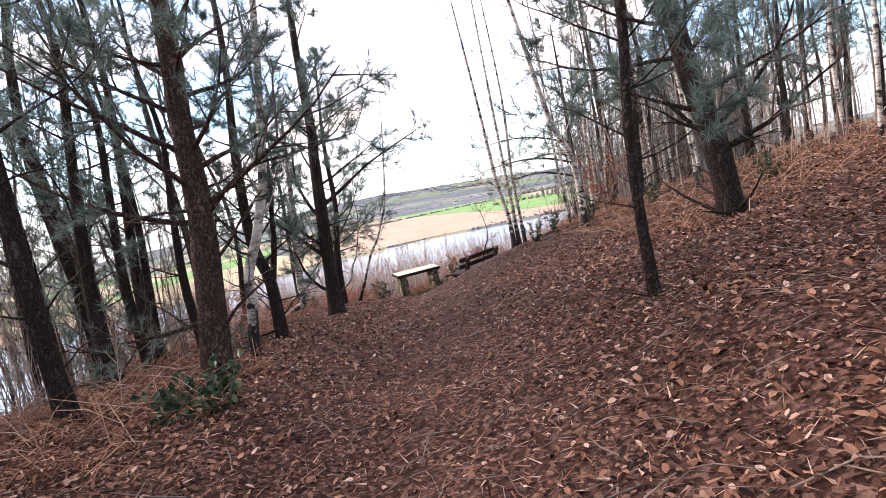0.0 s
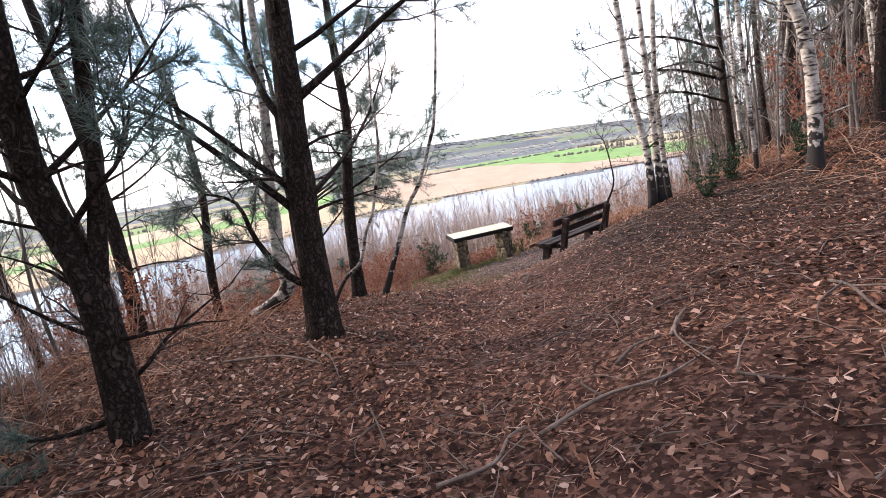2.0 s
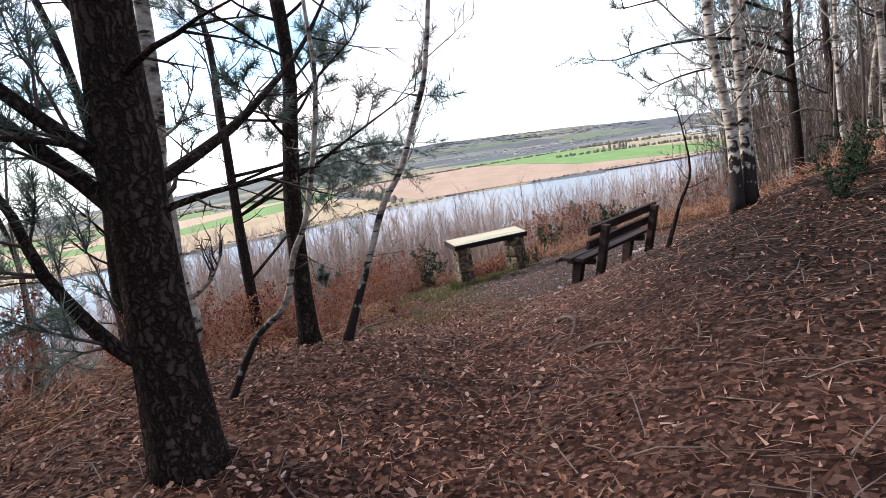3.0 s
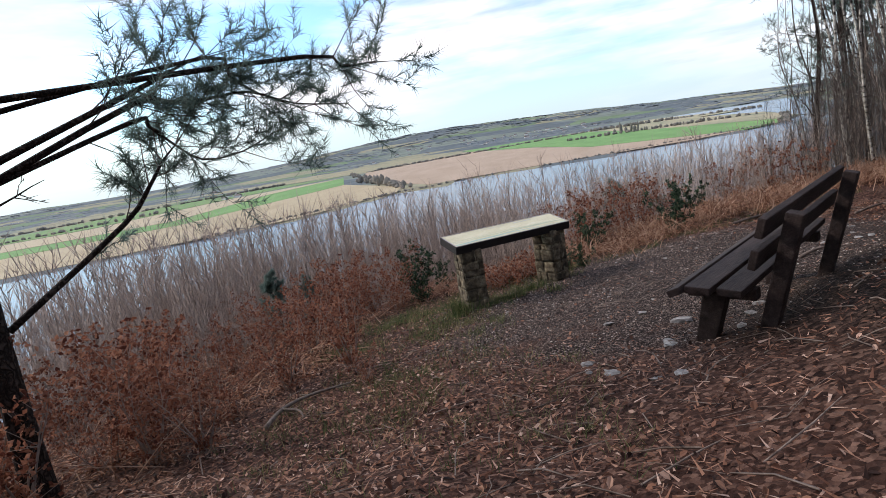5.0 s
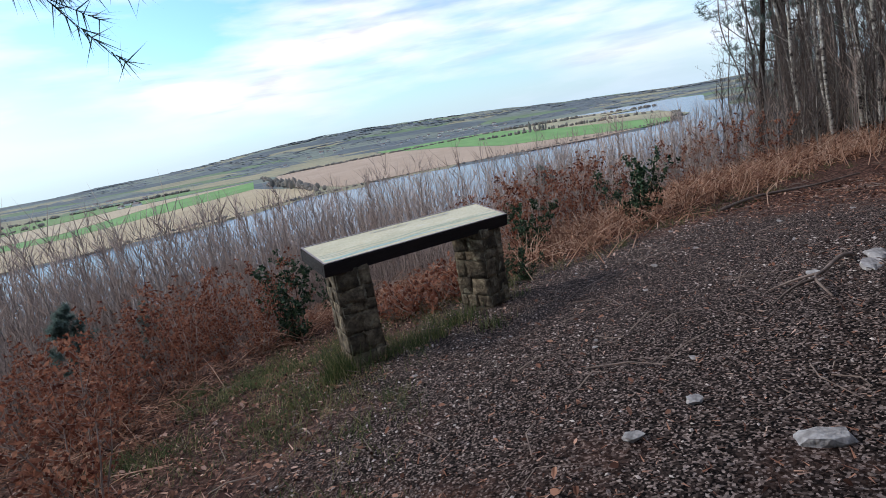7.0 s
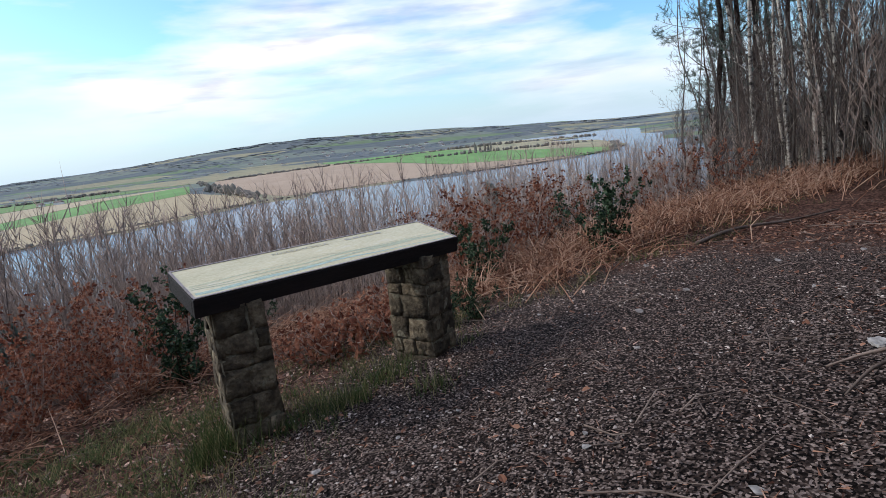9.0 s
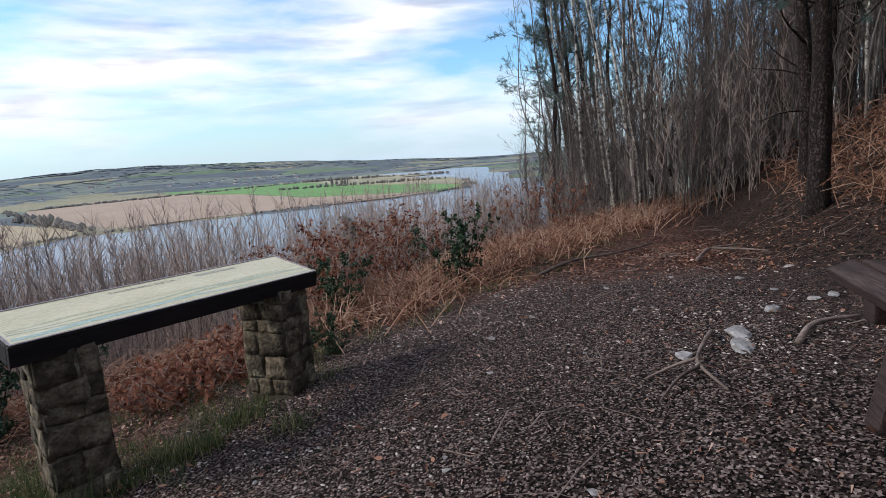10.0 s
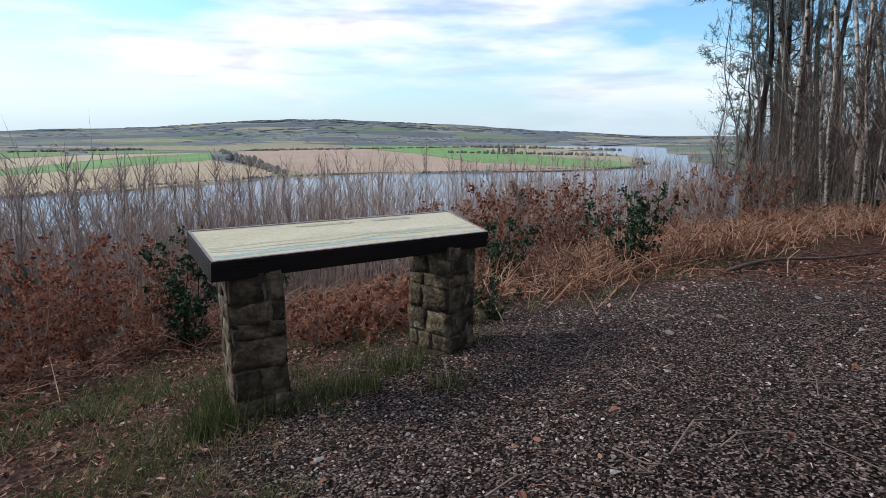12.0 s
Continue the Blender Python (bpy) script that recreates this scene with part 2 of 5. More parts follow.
# ---- mesh helpers ----
class Shape:
    """Vertices and faces that grow piece by piece into one mesh."""

    def __init__(self):
        self.v, self.f = [], []

    def tube(self, pts, radii, sides=6, cap=True):
        start, n = len(self.v), len(pts)
        side = None
        for k in range(n):
            p = pts[k]
            d = (pts[min(k + 1, n - 1)] - pts[max(k - 1, 0)]).normalized()
            side = (side - d * side.dot(d)) if side else d.orthogonal()
            side.normalize()
            other = d.cross(side)
            for j in range(sides):
                a = 2 * math.pi * j / sides
                self.v.append(p + (side * math.cos(a) + other * math.sin(a)) * radii[k])
        for k in range(n - 1):
            for j in range(sides):
                a, b = start + k * sides + j, start + k * sides + (j + 1) % sides
                self.f.append((a, b, b + sides, a + sides))
        if cap:
            self.f.append(tuple(start + (n - 1) * sides + j for j in range(sides)))
            self.f.append(tuple(start + j for j in reversed(range(sides))))

    def blade(self, p, d, side, length, width):
        """A thin pointed leaf in one triangle."""
        i = len(self.v)
        self.v += [p - side * width, p + side * width, p + d * length]
        self.f.append((i, i + 1, i + 2))

    def twig(self, p, e, r):
        """A thin pointed twig: a three-sided cone."""
        d = (e - p).normalized()
        a = d.orthogonal() * r
        b = d.cross(a) * 0.87
        i = len(self.v)
        self.v += [p + a, p - a * 0.5 + b, p - a * 0.5 - b, e]
        self.f += [(i, i + 1, i + 3), (i + 1, i + 2, i + 3), (i + 2, i, i + 3)]

    def leaf(self, p, d, side, length, width, fold):
        """A leaf folded along its rib."""
        i = len(self.v)
        up = side.cross(d)
        m = p + d * (length * 0.5)
        self.v += [p, m + side * width + up * fold, p + d * length, m - side * width + up * fold]
        self.f += [(i, i + 1, i + 2), (i, i + 2, i + 3)]

    def box(self, x0, x1, y0, y1, z0, z1, m=None):
        i = len(self.v)
        c = [Vector((x, y, z)) for z in (z0, z1) for y in (y0, y1) for x in (x0, x1)]
        self.v += [m @ p for p in c] if m else c
        for q in ((0, 2, 3, 1), (4, 5, 7, 6), (0, 1, 5, 4), (2, 6, 7, 3), (0, 4, 6, 2), (1, 3, 7, 5)):
            self.f.append(tuple(i + k for k in q))

    def mesh(self, name, mat, smooth=True):
        me = bpy.data.meshes.new(name)
        me.from_pydata([tuple(p) for p in self.v], [], self.f)
        me.materials.append(mat)
        if smooth:
            me.shade_smooth()
        return me


def part(name, shape, mat, parent=None, label="", smooth=True):
    """Links a shape (or a mesh) as one mesh object under a thing or a part."""
    me = shape if isinstance(shape, bpy.types.Mesh) else shape.mesh(name, mat, smooth)
    ob = new(name, me)
    if parent:
        ob.parent = parent
    return tagged(ob, label)


def bevelled(name, shape, mat, width, parent=None, label="", rough=0.0, cuts=0, seed=0):
    """A hard-edged part with rounded edges; rough: random displacement of worn stone."""
    bm = bmesh.new()
    vs = [bm.verts.new(p) for p in shape.v]
    for f in shape.f:
        bm.faces.new([vs[k] for k in f])
    if cuts:
        bmesh.ops.subdivide_edges(bm, edges=bm.edges[:], cuts=cuts, use_grid_fill=True)
    else:
        bmesh.ops.bevel(bm, geom=bm.edges[:], offset=width, segments=2, affect="EDGES", profile=0.6)
    if rough:
        for v in bm.verts:
            v.co += rough * noise.noise_vector(v.co * 9 + Vector((seed, 0, 0))) + rough * 0.5 * noise.noise_vector(v.co * 31)
    bmesh.ops.recalc_face_normals(bm, faces=bm.faces[:])
    me = bpy.data.meshes.new(name)
    bm.to_mesh(me)
    bm.free()
    me.materials.append(mat)
    if cuts:
        me.shade_smooth()
    return part(name, me, mat, parent, label)


# ---- the lie of the land ----
def smooth_step(a, b, v):
    t = min(1, max(0, (v - a) / (b - a)))
    return t * t * (3 - 2 * t)


def soft_plus(v, k):
    u = v / k
    return v if u > 30 else k * math.log1p(math.exp(u))


def ground_z(x, y):
    """The hillside with its path, the levelled lookout, and the fall to the river."""
    h = 1.25 + 0.13 * (-1.6 + soft_plus(x + 1.6, 0.3) - 1) - 0.06 * (max(min(y, 13), -20) - 13) + 0.10 * (soft_plus(x - 2.5, 0.8) - soft_plus(x - 7, 1.5)) - 0.09 * soft_plus(x - 8, 2)
    h -= (0.1 + 0.1 * smooth_step(7, 11, y)) * math.exp(-((x + 1.5) / 0.9) ** 2)
    h += 0.05 * max(8.5 - y, 0) * smooth_step(1.2, 2.6, -x) * smooth_step(-8, -4, y)
    h += 0.18 * smooth_step(-0.2, 0.8, x) * (1 - smooth_step(5, 8, y))
    s = smooth_step(-1.5, 2.8, (y - 12.9) - 0.75 * (max(x, -1.6) + 1.3) - 0.35 * max(x - 0.5, 0))
    flat = 0.20 + 0.115 * (max(x, -3.2) - soft_plus(x - 1.0, 0.4)) - 0.112 * (min(y, 13) - 16 + soft_plus(min(y, 40) - 13, 0.3) - soft_plus(min(y, 40) - 20.8, 0.4))
    over = h - (1.2 + 0.12 * max(0.75 * (x + 1.3) + 0.35 * max(x - 0.5, 0) - (y - 12.9), 0))
    h -= max(over, 0) * smooth_step(12.5, 15.5, y)
    z = h * (1 - s) + flat * s
    d = -4.6 + 1.6 * smooth_step(11, 18, y) - x
    z -= 0.13 * soft_plus(d, 0.5) + 0.45 * soft_plus(d - 5.5, 1.2)
    d = (y - 21.2 - 0.5 * max(x, 0)) * 0.8
    z -= 0.30 * soft_plus(d, 0.5) + 0.30 * soft_plus(d - 4, 1.5)
    return max(z, -62.0)


def relief(x, y):
    """Small bumps of trodden earth."""
    p = Vector((x, y, 0))
    return 0.03 * noise.noise(p * 0.9) + 0.016 * noise.noise(p * 3.1) + 0.008 * noise.noise(p * 8.0)


def on_ground(x, y, dz=0.0):
    return Vector((x, y, ground_z(x, y) + dz + (relief(x, y) if -8 < x < 14 and -3 < y < 30 else 0)))


RIVER_Z, PLAIN_Z = -60.0, -58.5


def far_bank(x):
    """How far ahead the far bank of the river lies."""
    pts = ((-2500, -400), (-900, 180), (-337, 528), (-248, 590), (-148, 745), (4, 818), (264, 857), (428, 951), (520, 1080), (545, 1194))
    for (xa, ya), (xb, yb) in zip(pts, pts[1:]):
        if x <= xb:
            return ya + (yb - ya) * (x - xa) / (xb - xa)
    return 9999


def ridge(az):
    """Height of the far hills' crest above the eye, in degrees, by bearing."""
    pts = ((-180, 0.5), (-60, -0.45), (-33, -0.35), (-25, -0.05), (-20.5, 0.22), (-15.6, 0.58), (-10.5, 0.84), (-5, 0.96), (0.4, 0.79), (6, 0.55), (11.8, 0.25), (17.3, 0.0), (22.7, -0.3), (30, -0.5), (60, 0.2), (180, 0.5))
    for (xa, ya), (xb, yb) in zip(pts, pts[1:]):
        if az <= xb:
            return ya + (yb - ya) * (az - xa) / (xb - xa)
    return 0


def land_z(x, y):
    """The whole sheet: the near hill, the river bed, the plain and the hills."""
    near = ground_z(x, y)
    r = math.hypot(x, y - 16)
    if near > -61.9 or r < 90:
        return near + (relief(x, y) if r < 45 else 0)
    right_bank = x > 575 + (y - 1000) * 0.40 and y > 300
    if y > far_bank(x) and not (x > 428 and x > 545 + (y - 1194) * 0.33):
        z = PLAIN_Z
    elif right_bank or (x > 640 and y > 900 and x > 575 + (y - 1000) * 0.40):
        z = PLAIN_Z
    elif r > 2600:
        z = PLAIN_Z
    else:
        return -62.0
    if r > 2200:
        az = math.degrees(math.atan2(x, y - 16))
        crest = 1.0 + 4400 * math.tan(radians(ridge(az))) + 14 * noise.noise(Vector((x, y, 0)) * 0.0016) + 6 * noise.noise(Vector((x, y, 0)) * 0.006)
        z += max(0, crest - PLAIN_Z) * smooth_step(2200, 4300, r)
    return z


def axis(fine0, fine1, step, far0, far1, grow):
    out = [fine0 + step * k for k in range(int((fine1 - fine0) / step) + 1)]
    d, x = step, out[-1]
    while x < far1:
        d *= grow
        x += d
        out.append(min(x, far1))
    d, x = step, out[0]
    while x > far0:
        d *= grow
        x -= d
        out.insert(0, max(x, far0))
    return out


def ground_material():
    m = material("forest_floor", [(0.25, (0.022, 0.011, 0.008)), (0.5, (0.058, 0.029, 0.021)), (0.75, (0.125, 0.068, 0.049))], 3.2, 0.9, 0.9, 45, coords="World", detail=10, spec=0.06)
    n, l = m.node_tree.nodes, m.node_tree.links
    b = n["Principled BSDF"]
    leafy = b.inputs["Base Color"].links[0].from_socket
    geo, sep = n.new("ShaderNodeNewGeometry"), n.new("ShaderNodeSeparateXYZ")
    l.new(geo.outputs["Position"], sep.inputs[0])
    # crumbled leaf and bark, piece by piece
    crumb, cr, cm = n.new("ShaderNodeTexVoronoi"), n.new("ShaderNodeValToRGB"), n.new("ShaderNodeMixRGB")
    crumb.inputs["Scale"].default_value = 42
    ce = cr.color_ramp.elements
    ce.new(0.5)
    ce[0].position, ce[0].color, ce[1].position, ce[1].color, ce[2].position, ce[2].color = 0.15, (0.008, 0.004, 0.0035, 1), 0.55, (0.07, 0.033, 0.024, 1), 0.95, (0.30, 0.17, 0.125, 1)
    cm.inputs[0].default_value = 0.62
    l.new(geo.outputs["Position"], crumb.inputs["Vector"])
    l.new(crumb.outputs["Color"], cr.inputs[0])
    l.new(leafy, cm.inputs[1])
    l.new(cr.outputs[0], cm.inputs[2])
    leafy = cm.outputs[0]
    # wet dark gravel on the lookout, by its place in the plan
    cen = n.new("ShaderNodeVectorMath")
    cen.operation = "SUBTRACT"
    cen.inputs[1].default_value = (-0.1, 18.0, 0)
    sc = n.new("ShaderNodeVectorMath")
    sc.operation = "MULTIPLY"
    sc.inputs[1].default_value = (0.37, 0.40, 0)
    ln = n.new("ShaderNodeVectorMath")
    ln.operation = "LENGTH"
    wob = n.new("ShaderNodeTexNoise")
    wob.inputs["Scale"].default_value = 1.6
    add = n.new("ShaderNodeMath")
    add.operation = "ADD"
    mr = n.new("ShaderNodeMapRange")
    mr.inputs[1].default_value, mr.inputs[2].default_value, mr.inputs[3].default_value, mr.inputs[4].default_value = 1.75, 1.30, 0, 1
    l.new(geo.outputs["Position"], cen.inputs[0])
    l.new(cen.outputs[0], sc.inputs[0])
    l.new(sc.outputs[0], ln.inputs[0])
    l.new(geo.outputs["Position"], wob.inputs["Vector"])
    l.new(ln.outputs["Value"], add.inputs[0])
    l.new(wob.outputs[0], add.inputs[1])
    l.new(add.outputs[0], mr.inputs[0])
    grit = n.new("ShaderNodeTexVoronoi")
    grit.inputs["Scale"].default_value = 115
    gr = n.new("ShaderNodeValToRGB")
    ge = gr.color_ramp.elements
    ge.new(0.5)
    ge[0].position, ge[0].color, ge[1].position, ge[1].color, ge[2].position, ge[2].color = 0.3, (0.003, 0.002, 0.0017, 1), 0.62, (0.044, 0.030, 0.025, 1), 0.93, (0.30, 0.23, 0.20, 1)
    l.new(geo.outputs["Position"], grit.inputs["Vector"])
    l.new(grit.outputs["Color"], gr.inputs[0])
    mix = n.new("ShaderNodeMixRGB")
    l.new(mr.outputs[0], mix.inputs[0])
    l.new(leafy, mix.inputs[1])
    l.new(gr.outputs[0], mix.inputs[2])
    # dark earth behind the bench and at the bank's foot, shade painted in
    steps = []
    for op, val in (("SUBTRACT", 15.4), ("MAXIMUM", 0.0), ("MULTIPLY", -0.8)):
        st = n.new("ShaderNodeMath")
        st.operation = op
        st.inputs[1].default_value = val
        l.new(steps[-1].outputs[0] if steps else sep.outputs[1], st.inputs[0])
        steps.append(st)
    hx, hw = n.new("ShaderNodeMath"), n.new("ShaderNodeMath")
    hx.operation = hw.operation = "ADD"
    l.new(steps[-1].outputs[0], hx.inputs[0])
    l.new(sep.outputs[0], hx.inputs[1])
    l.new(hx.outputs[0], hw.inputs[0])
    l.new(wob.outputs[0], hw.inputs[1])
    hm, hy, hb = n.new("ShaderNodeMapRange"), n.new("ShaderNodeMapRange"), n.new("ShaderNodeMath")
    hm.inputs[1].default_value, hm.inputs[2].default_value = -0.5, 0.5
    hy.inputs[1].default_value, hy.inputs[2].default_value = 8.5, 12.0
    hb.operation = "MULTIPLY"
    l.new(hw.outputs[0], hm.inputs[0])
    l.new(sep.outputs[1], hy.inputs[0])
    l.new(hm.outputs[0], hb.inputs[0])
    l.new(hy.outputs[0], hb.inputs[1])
    shaded_earth, hr = n.new("ShaderNodeMixRGB"), n.new("ShaderNodeValToRGB")
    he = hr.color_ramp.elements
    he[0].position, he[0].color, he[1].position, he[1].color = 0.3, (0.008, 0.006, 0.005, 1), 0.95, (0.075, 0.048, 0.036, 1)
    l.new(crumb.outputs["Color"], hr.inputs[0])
    l.new(hb.outputs[0], shaded_earth.inputs[0])
    l.new(mix.outputs[0], shaded_earth.inputs[1])
    l.new(hr.outputs[0], shaded_earth.inputs[2])
    # wild grass and scrub colours far off, haze mixed in as blue-grey
    far_n, far_v = n.new("ShaderNodeTexNoise"), n.new("ShaderNodeTexVoronoi")
    far_n.inputs["Scale"].default_value, far_n.inputs["Detail"].default_value = 0.02, 6
    far_v.inputs["Scale"].default_value = 0.0042
    far_m = n.new("ShaderNodeMapping")
    far_m.inputs["Scale"].default_value = (0.6, 1.0, 1.0)
    fr = n.new("ShaderNodeValToRGB")
    fr.color_ramp.interpolation = "CONSTANT"
    fe = fr.color_ramp.elements
    for pos, col in ((0.30, (0.19, 0.215, 0.18, 1)), (0.48, (0.29, 0.27, 0.18, 1)), (0.62, (0.16, 0.215, 0.125, 1)), (0.74, (0.125, 0.145, 0.15, 1))):
        fe.new(pos).color = col
    fe[0].position, fe[0].color, fe[5].position, fe[5].color = 0.0, (0.13, 0.15, 0.155, 1), 0.9, (0.34, 0.31, 0.22, 1)
    fo = n.new("ShaderNodeMixRGB")
    fo.blend_type, fo.inputs[0].default_value = "OVERLAY", 0.5
    l.new(geo.outputs["Position"], far_m.inputs[0])
    l.new(far_m.outputs[0], far_v.inputs["Vector"])
    l.new(far_m.outputs[0], far_n.inputs["Vector"])
    l.new(far_v.outputs["Color"], fr.inputs[0])
    l.new(fr.outputs[0], fo.inputs[1])
    l.new(far_n.outputs[0], fo.inputs[2])
    low = n.new("ShaderNodeMapRange")
    low.inputs[1].default_value, low.inputs[2].default_value = 300, 420
    l.new(sep.outputs[1], low.inputs[0])
    mix2 = n.new("ShaderNodeMixRGB")
    l.new(low.outputs[0], mix2.inputs[0])
    l.new(shaded_earth.outputs[0], mix2.inputs[1])
    l.new(fo.outputs[0], mix2.inputs[2])
    l.new(mix2.outputs[0], b.inputs["Base Color"])
    return m


def build_ground():
    xs = axis(-7.0, 9.0, 0.13, -4700, 4700, 1.085)
    ys = axis(-1.0, 24.0, 0.13, -4700, 4800, 1.085)
    v = [(x, y, land_z(x, y)) for y in ys for x in xs]
    w = len(xs)
    f = [(r * w + c, r * w + c + 1, (r + 1) * w + c + 1, (r + 1) * w + c) for r in range(len(ys) - 1) for c in range(w - 1)]
    me = bpy.data.meshes.new("ground")
    me.from_pydata(v, [], f)
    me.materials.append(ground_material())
    me.shade_smooth()
    tagged(new("ground", me), "leaf-strewn forest floor sloping down to the river plain", "ground", kind="structure")


build_ground()


def build_water():
    m = bpy.data.materials.new("river_water")
    m.use_nodes = True
    n, l = m.node_tree.nodes, m.node_tree.links
    b = n["Principled BSDF"]
    b.inputs["Base Color"].default_value = (0.13, 0.17, 0.22, 1)
    b.inputs["Roughness"].default_value = 0.22
    b.inputs["Specular IOR Level"].default_value = 0.28
    geo, rip, bp = n.new("ShaderNodeNewGeometry"), n.new("ShaderNodeTexNoise"), n.new("ShaderNodeBump")
    rip.inputs["Scale"].default_value, rip.inputs["Detail"].default_value = 0.5, 5
    bp.inputs["Strength"].default_value, bp.inputs["Distance"].default_value = 0.35, 0.2
    l.new(geo.outputs["Position"], rip.inputs["Vector"])
    l.new(rip.outputs[0], bp.inputs["Height"])
    l.new(bp.outputs[0], b.inputs["Normal"])
    s = Shape()
    s.v = [Vector(p) for p in ((-4600, -4600, RIVER_Z), (4600, -4600, RIVER_Z), (4600, 4600, RIVER_Z), (-4600, 4600, RIVER_Z))]
    s.f = [(0, 1, 2, 3)]
    ob = part("water", s, m)
    tagged(ob, "wide grey-blue river with faint ripples", "river", kind="structure")


build_water()


# ---- the fields of the plain, between the river and the hills ----
def field(label, outline, col, col2, furrow=0.02):
    m = material("field_soil", [(0.3, col), (0.7, col2)], furrow, 0.95, 0, 1.0, coords="World", detail=10, stretch=(1, 0.35, 1))
    s = Shape()
    s.v = [Vector((x, y, PLAIN_Z + 0.5)) for x, y in outline] + [Vector((x, y, PLAIN_Z - 0.3)) for x, y in outline]
    k = len(outline)
    s.f = [tuple(range(k))] + [(j, j + k, (j + 1) % k + k, (j + 1) % k) for j in range(k)]
    ob = part("farm_field", s, m, smooth=False)
    tagged(ob, label, "field", "fields of the plain", "structure")


TAN, TAN2 = (0.37, 0.29, 0.175), (0.47, 0.375, 0.24)
GRN, GRN2 = (0.12, 0.25, 0.075), (0.19, 0.34, 0.11)
BRN, BRN2 = (0.36, 0.26, 0.18), (0.45, 0.33, 0.24)
OLV, OLV2 = (0.21, 0.23, 0.14), (0.30, 0.31, 0.19)
field("pale stubble field beside the river", ((-900, 215), (-337, 545), (-248, 608), (-160, 760), (-172, 850), (-352, 1150), (-488, 765), (-1100, 400)), TAN, TAN2)
field("green winter crop strip behind the stubble", ((-1100, 405), (-490, 768), (-354, 1155), (-458, 1500), (-560, 1250), (-560, 860), (-1300, 500)), GRN, GRN2)
field("pale fallow strip between green crops", ((-1320, 505), (-565, 865), (-565, 1250), (-470, 1500), (-700, 1330), (-820, 1000), (-1500, 600)), TAN2, (0.42, 0.34, 0.23))
field("narrow green meadow by the hedge", ((-1520, 610), (-830, 1010), (-710, 1340), (-500, 1640), (-900, 1560), (-1250, 1080), (-1800, 780)), GRN, (0.19, 0.25, 0.10))
field("large brown ploughed field along the river", ((-120, 800), (4, 835), (264, 873), (345, 915), (151, 1100), (60, 1500), (-146, 2000), (-418, 1600), (-350, 1240)), BRN, BRN2)
field("bright green field of young wheat", ((350, 918), (420, 965), (470, 1040), (330, 1500), (290, 2050), (-100, 2900), (-330, 3000), (-140, 2010), (66, 1505), (156, 1102)), GRN, GRN2)
field("buff marsh meadow near the headland", ((475, 1048), (515, 1095), (535, 1190), (600, 1440), (560, 1800), (440, 2080), (300, 2060), (335, 1505)), OLV, TAN2)
field("pale reed strip before the far woods", ((-100, 2910), (295, 2065), (430, 2090), (560, 1810), (690, 1790), (620, 2300), (200, 3000)), TAN2, OLV2)
field("olive pasture below the far woods", ((-505, 1650), (-425, 1610), (-155, 2015), (-340, 3000), (-900, 2700), (-1300, 1900)), OLV, TAN)


# ---- trees ----
def rand_dir(rng):
    return Vector((rng.gauss(0, 1), rng.gauss(0, 1), rng.gauss(0, 1))).normalized()


def spline(pts, per=4):
    """A smooth line through the points."""
    pts = [Vector(p) for p in pts]
    out = []
    for k in range(len(pts) - 1):
        p0, p1, p2, p3 = pts[max(k - 1, 0)], pts[k], pts[k + 1], pts[min(k + 2, len(pts) - 1)]
        for j in range(per):
            t = j / per
            out.append(0.5 * ((2 * p1) + (p2 - p0) * t + (2 * p0 - 5 * p1 + 4 * p2 - p3) * t * t + (3 * p1 - p0 - 3 * p2 + p3) * t ** 3))
    return out + [pts[-1]]


def needle_tuft(shape, rng, p, d, n, size, broad=0.028):
    """A brush of needles round a twig's end."""
    for _ in range(n):
        q = (d * 0.9 + rand_dir(rng)).normalized()
        s = q.cross(rand_dir(rng)).normalized()
        shape.blade(p - d * rng.uniform(0, size * 0.8), q, s, size * rng.uniform(0.7, 1.2), size * broad)


def limb(wood, fine, leaf, rng, p, d, length, r, kind, level=0, sub=(6, 4)):
    """One branch with its side twigs; kind: pine, dead or birch."""
    steps = 5 if level == 0 else (3 if kind == "pine" else 2)
    pts, q = [p], d.copy()
    for _ in range(steps):
        lift = 0.10 if kind == "pine" else (0.16 if kind == "birch" else -0.02)
        q = (q + rand_dir(rng) * 0.20 + Vector((0, 0, lift))).normalized()
        pts.append(pts[-1] + q * (length / steps))
    radii = [r * (1 - 0.8 * k / steps) for k in range(steps + 1)]
    if level == 2 and kind != "pine":
        fine.twig(p, pts[-1], r * 1.1)
        return
    (wood if level == 0 else fine).tube(pts, radii, 5 if level == 0 else 3, cap=False)
    if level < 2:
        count = min(3, sub[0]) if kind == "dead" and level == 0 else min(2, sub[1]) if kind == "dead" else sub[level]
        for k in range(count):
            t = rng.uniform(0.3, 1.0)
            i = min(int(t * steps), steps - 1)
            base = pts[i].lerp(pts[i + 1], t * steps - i)
            axis_d = (pts[i + 1] - pts[i]).normalized()
            side = axis_d.cross(rand_dir(rng)).normalized()
            nd = (axis_d * 0.75 + side * rng.uniform(0.5, 1.0)).normalized()
            limb(wood, fine, leaf, rng, base, nd, length * rng.uniform(0.25, 0.5), max(r * 0.42, 0.0025), kind, level + 1, sub)
    if kind == "pine" and level >= 1:
        for k in (2, 3) if level == 1 else range(1, steps + 1):
            needle_tuft(leaf, rng, pts[k], (pts[k] - pts[k - 1]).normalized(), 16 if sub[1] > 3 else 7, 0.105, 0.026 if sub[1] > 3 else 0.045)


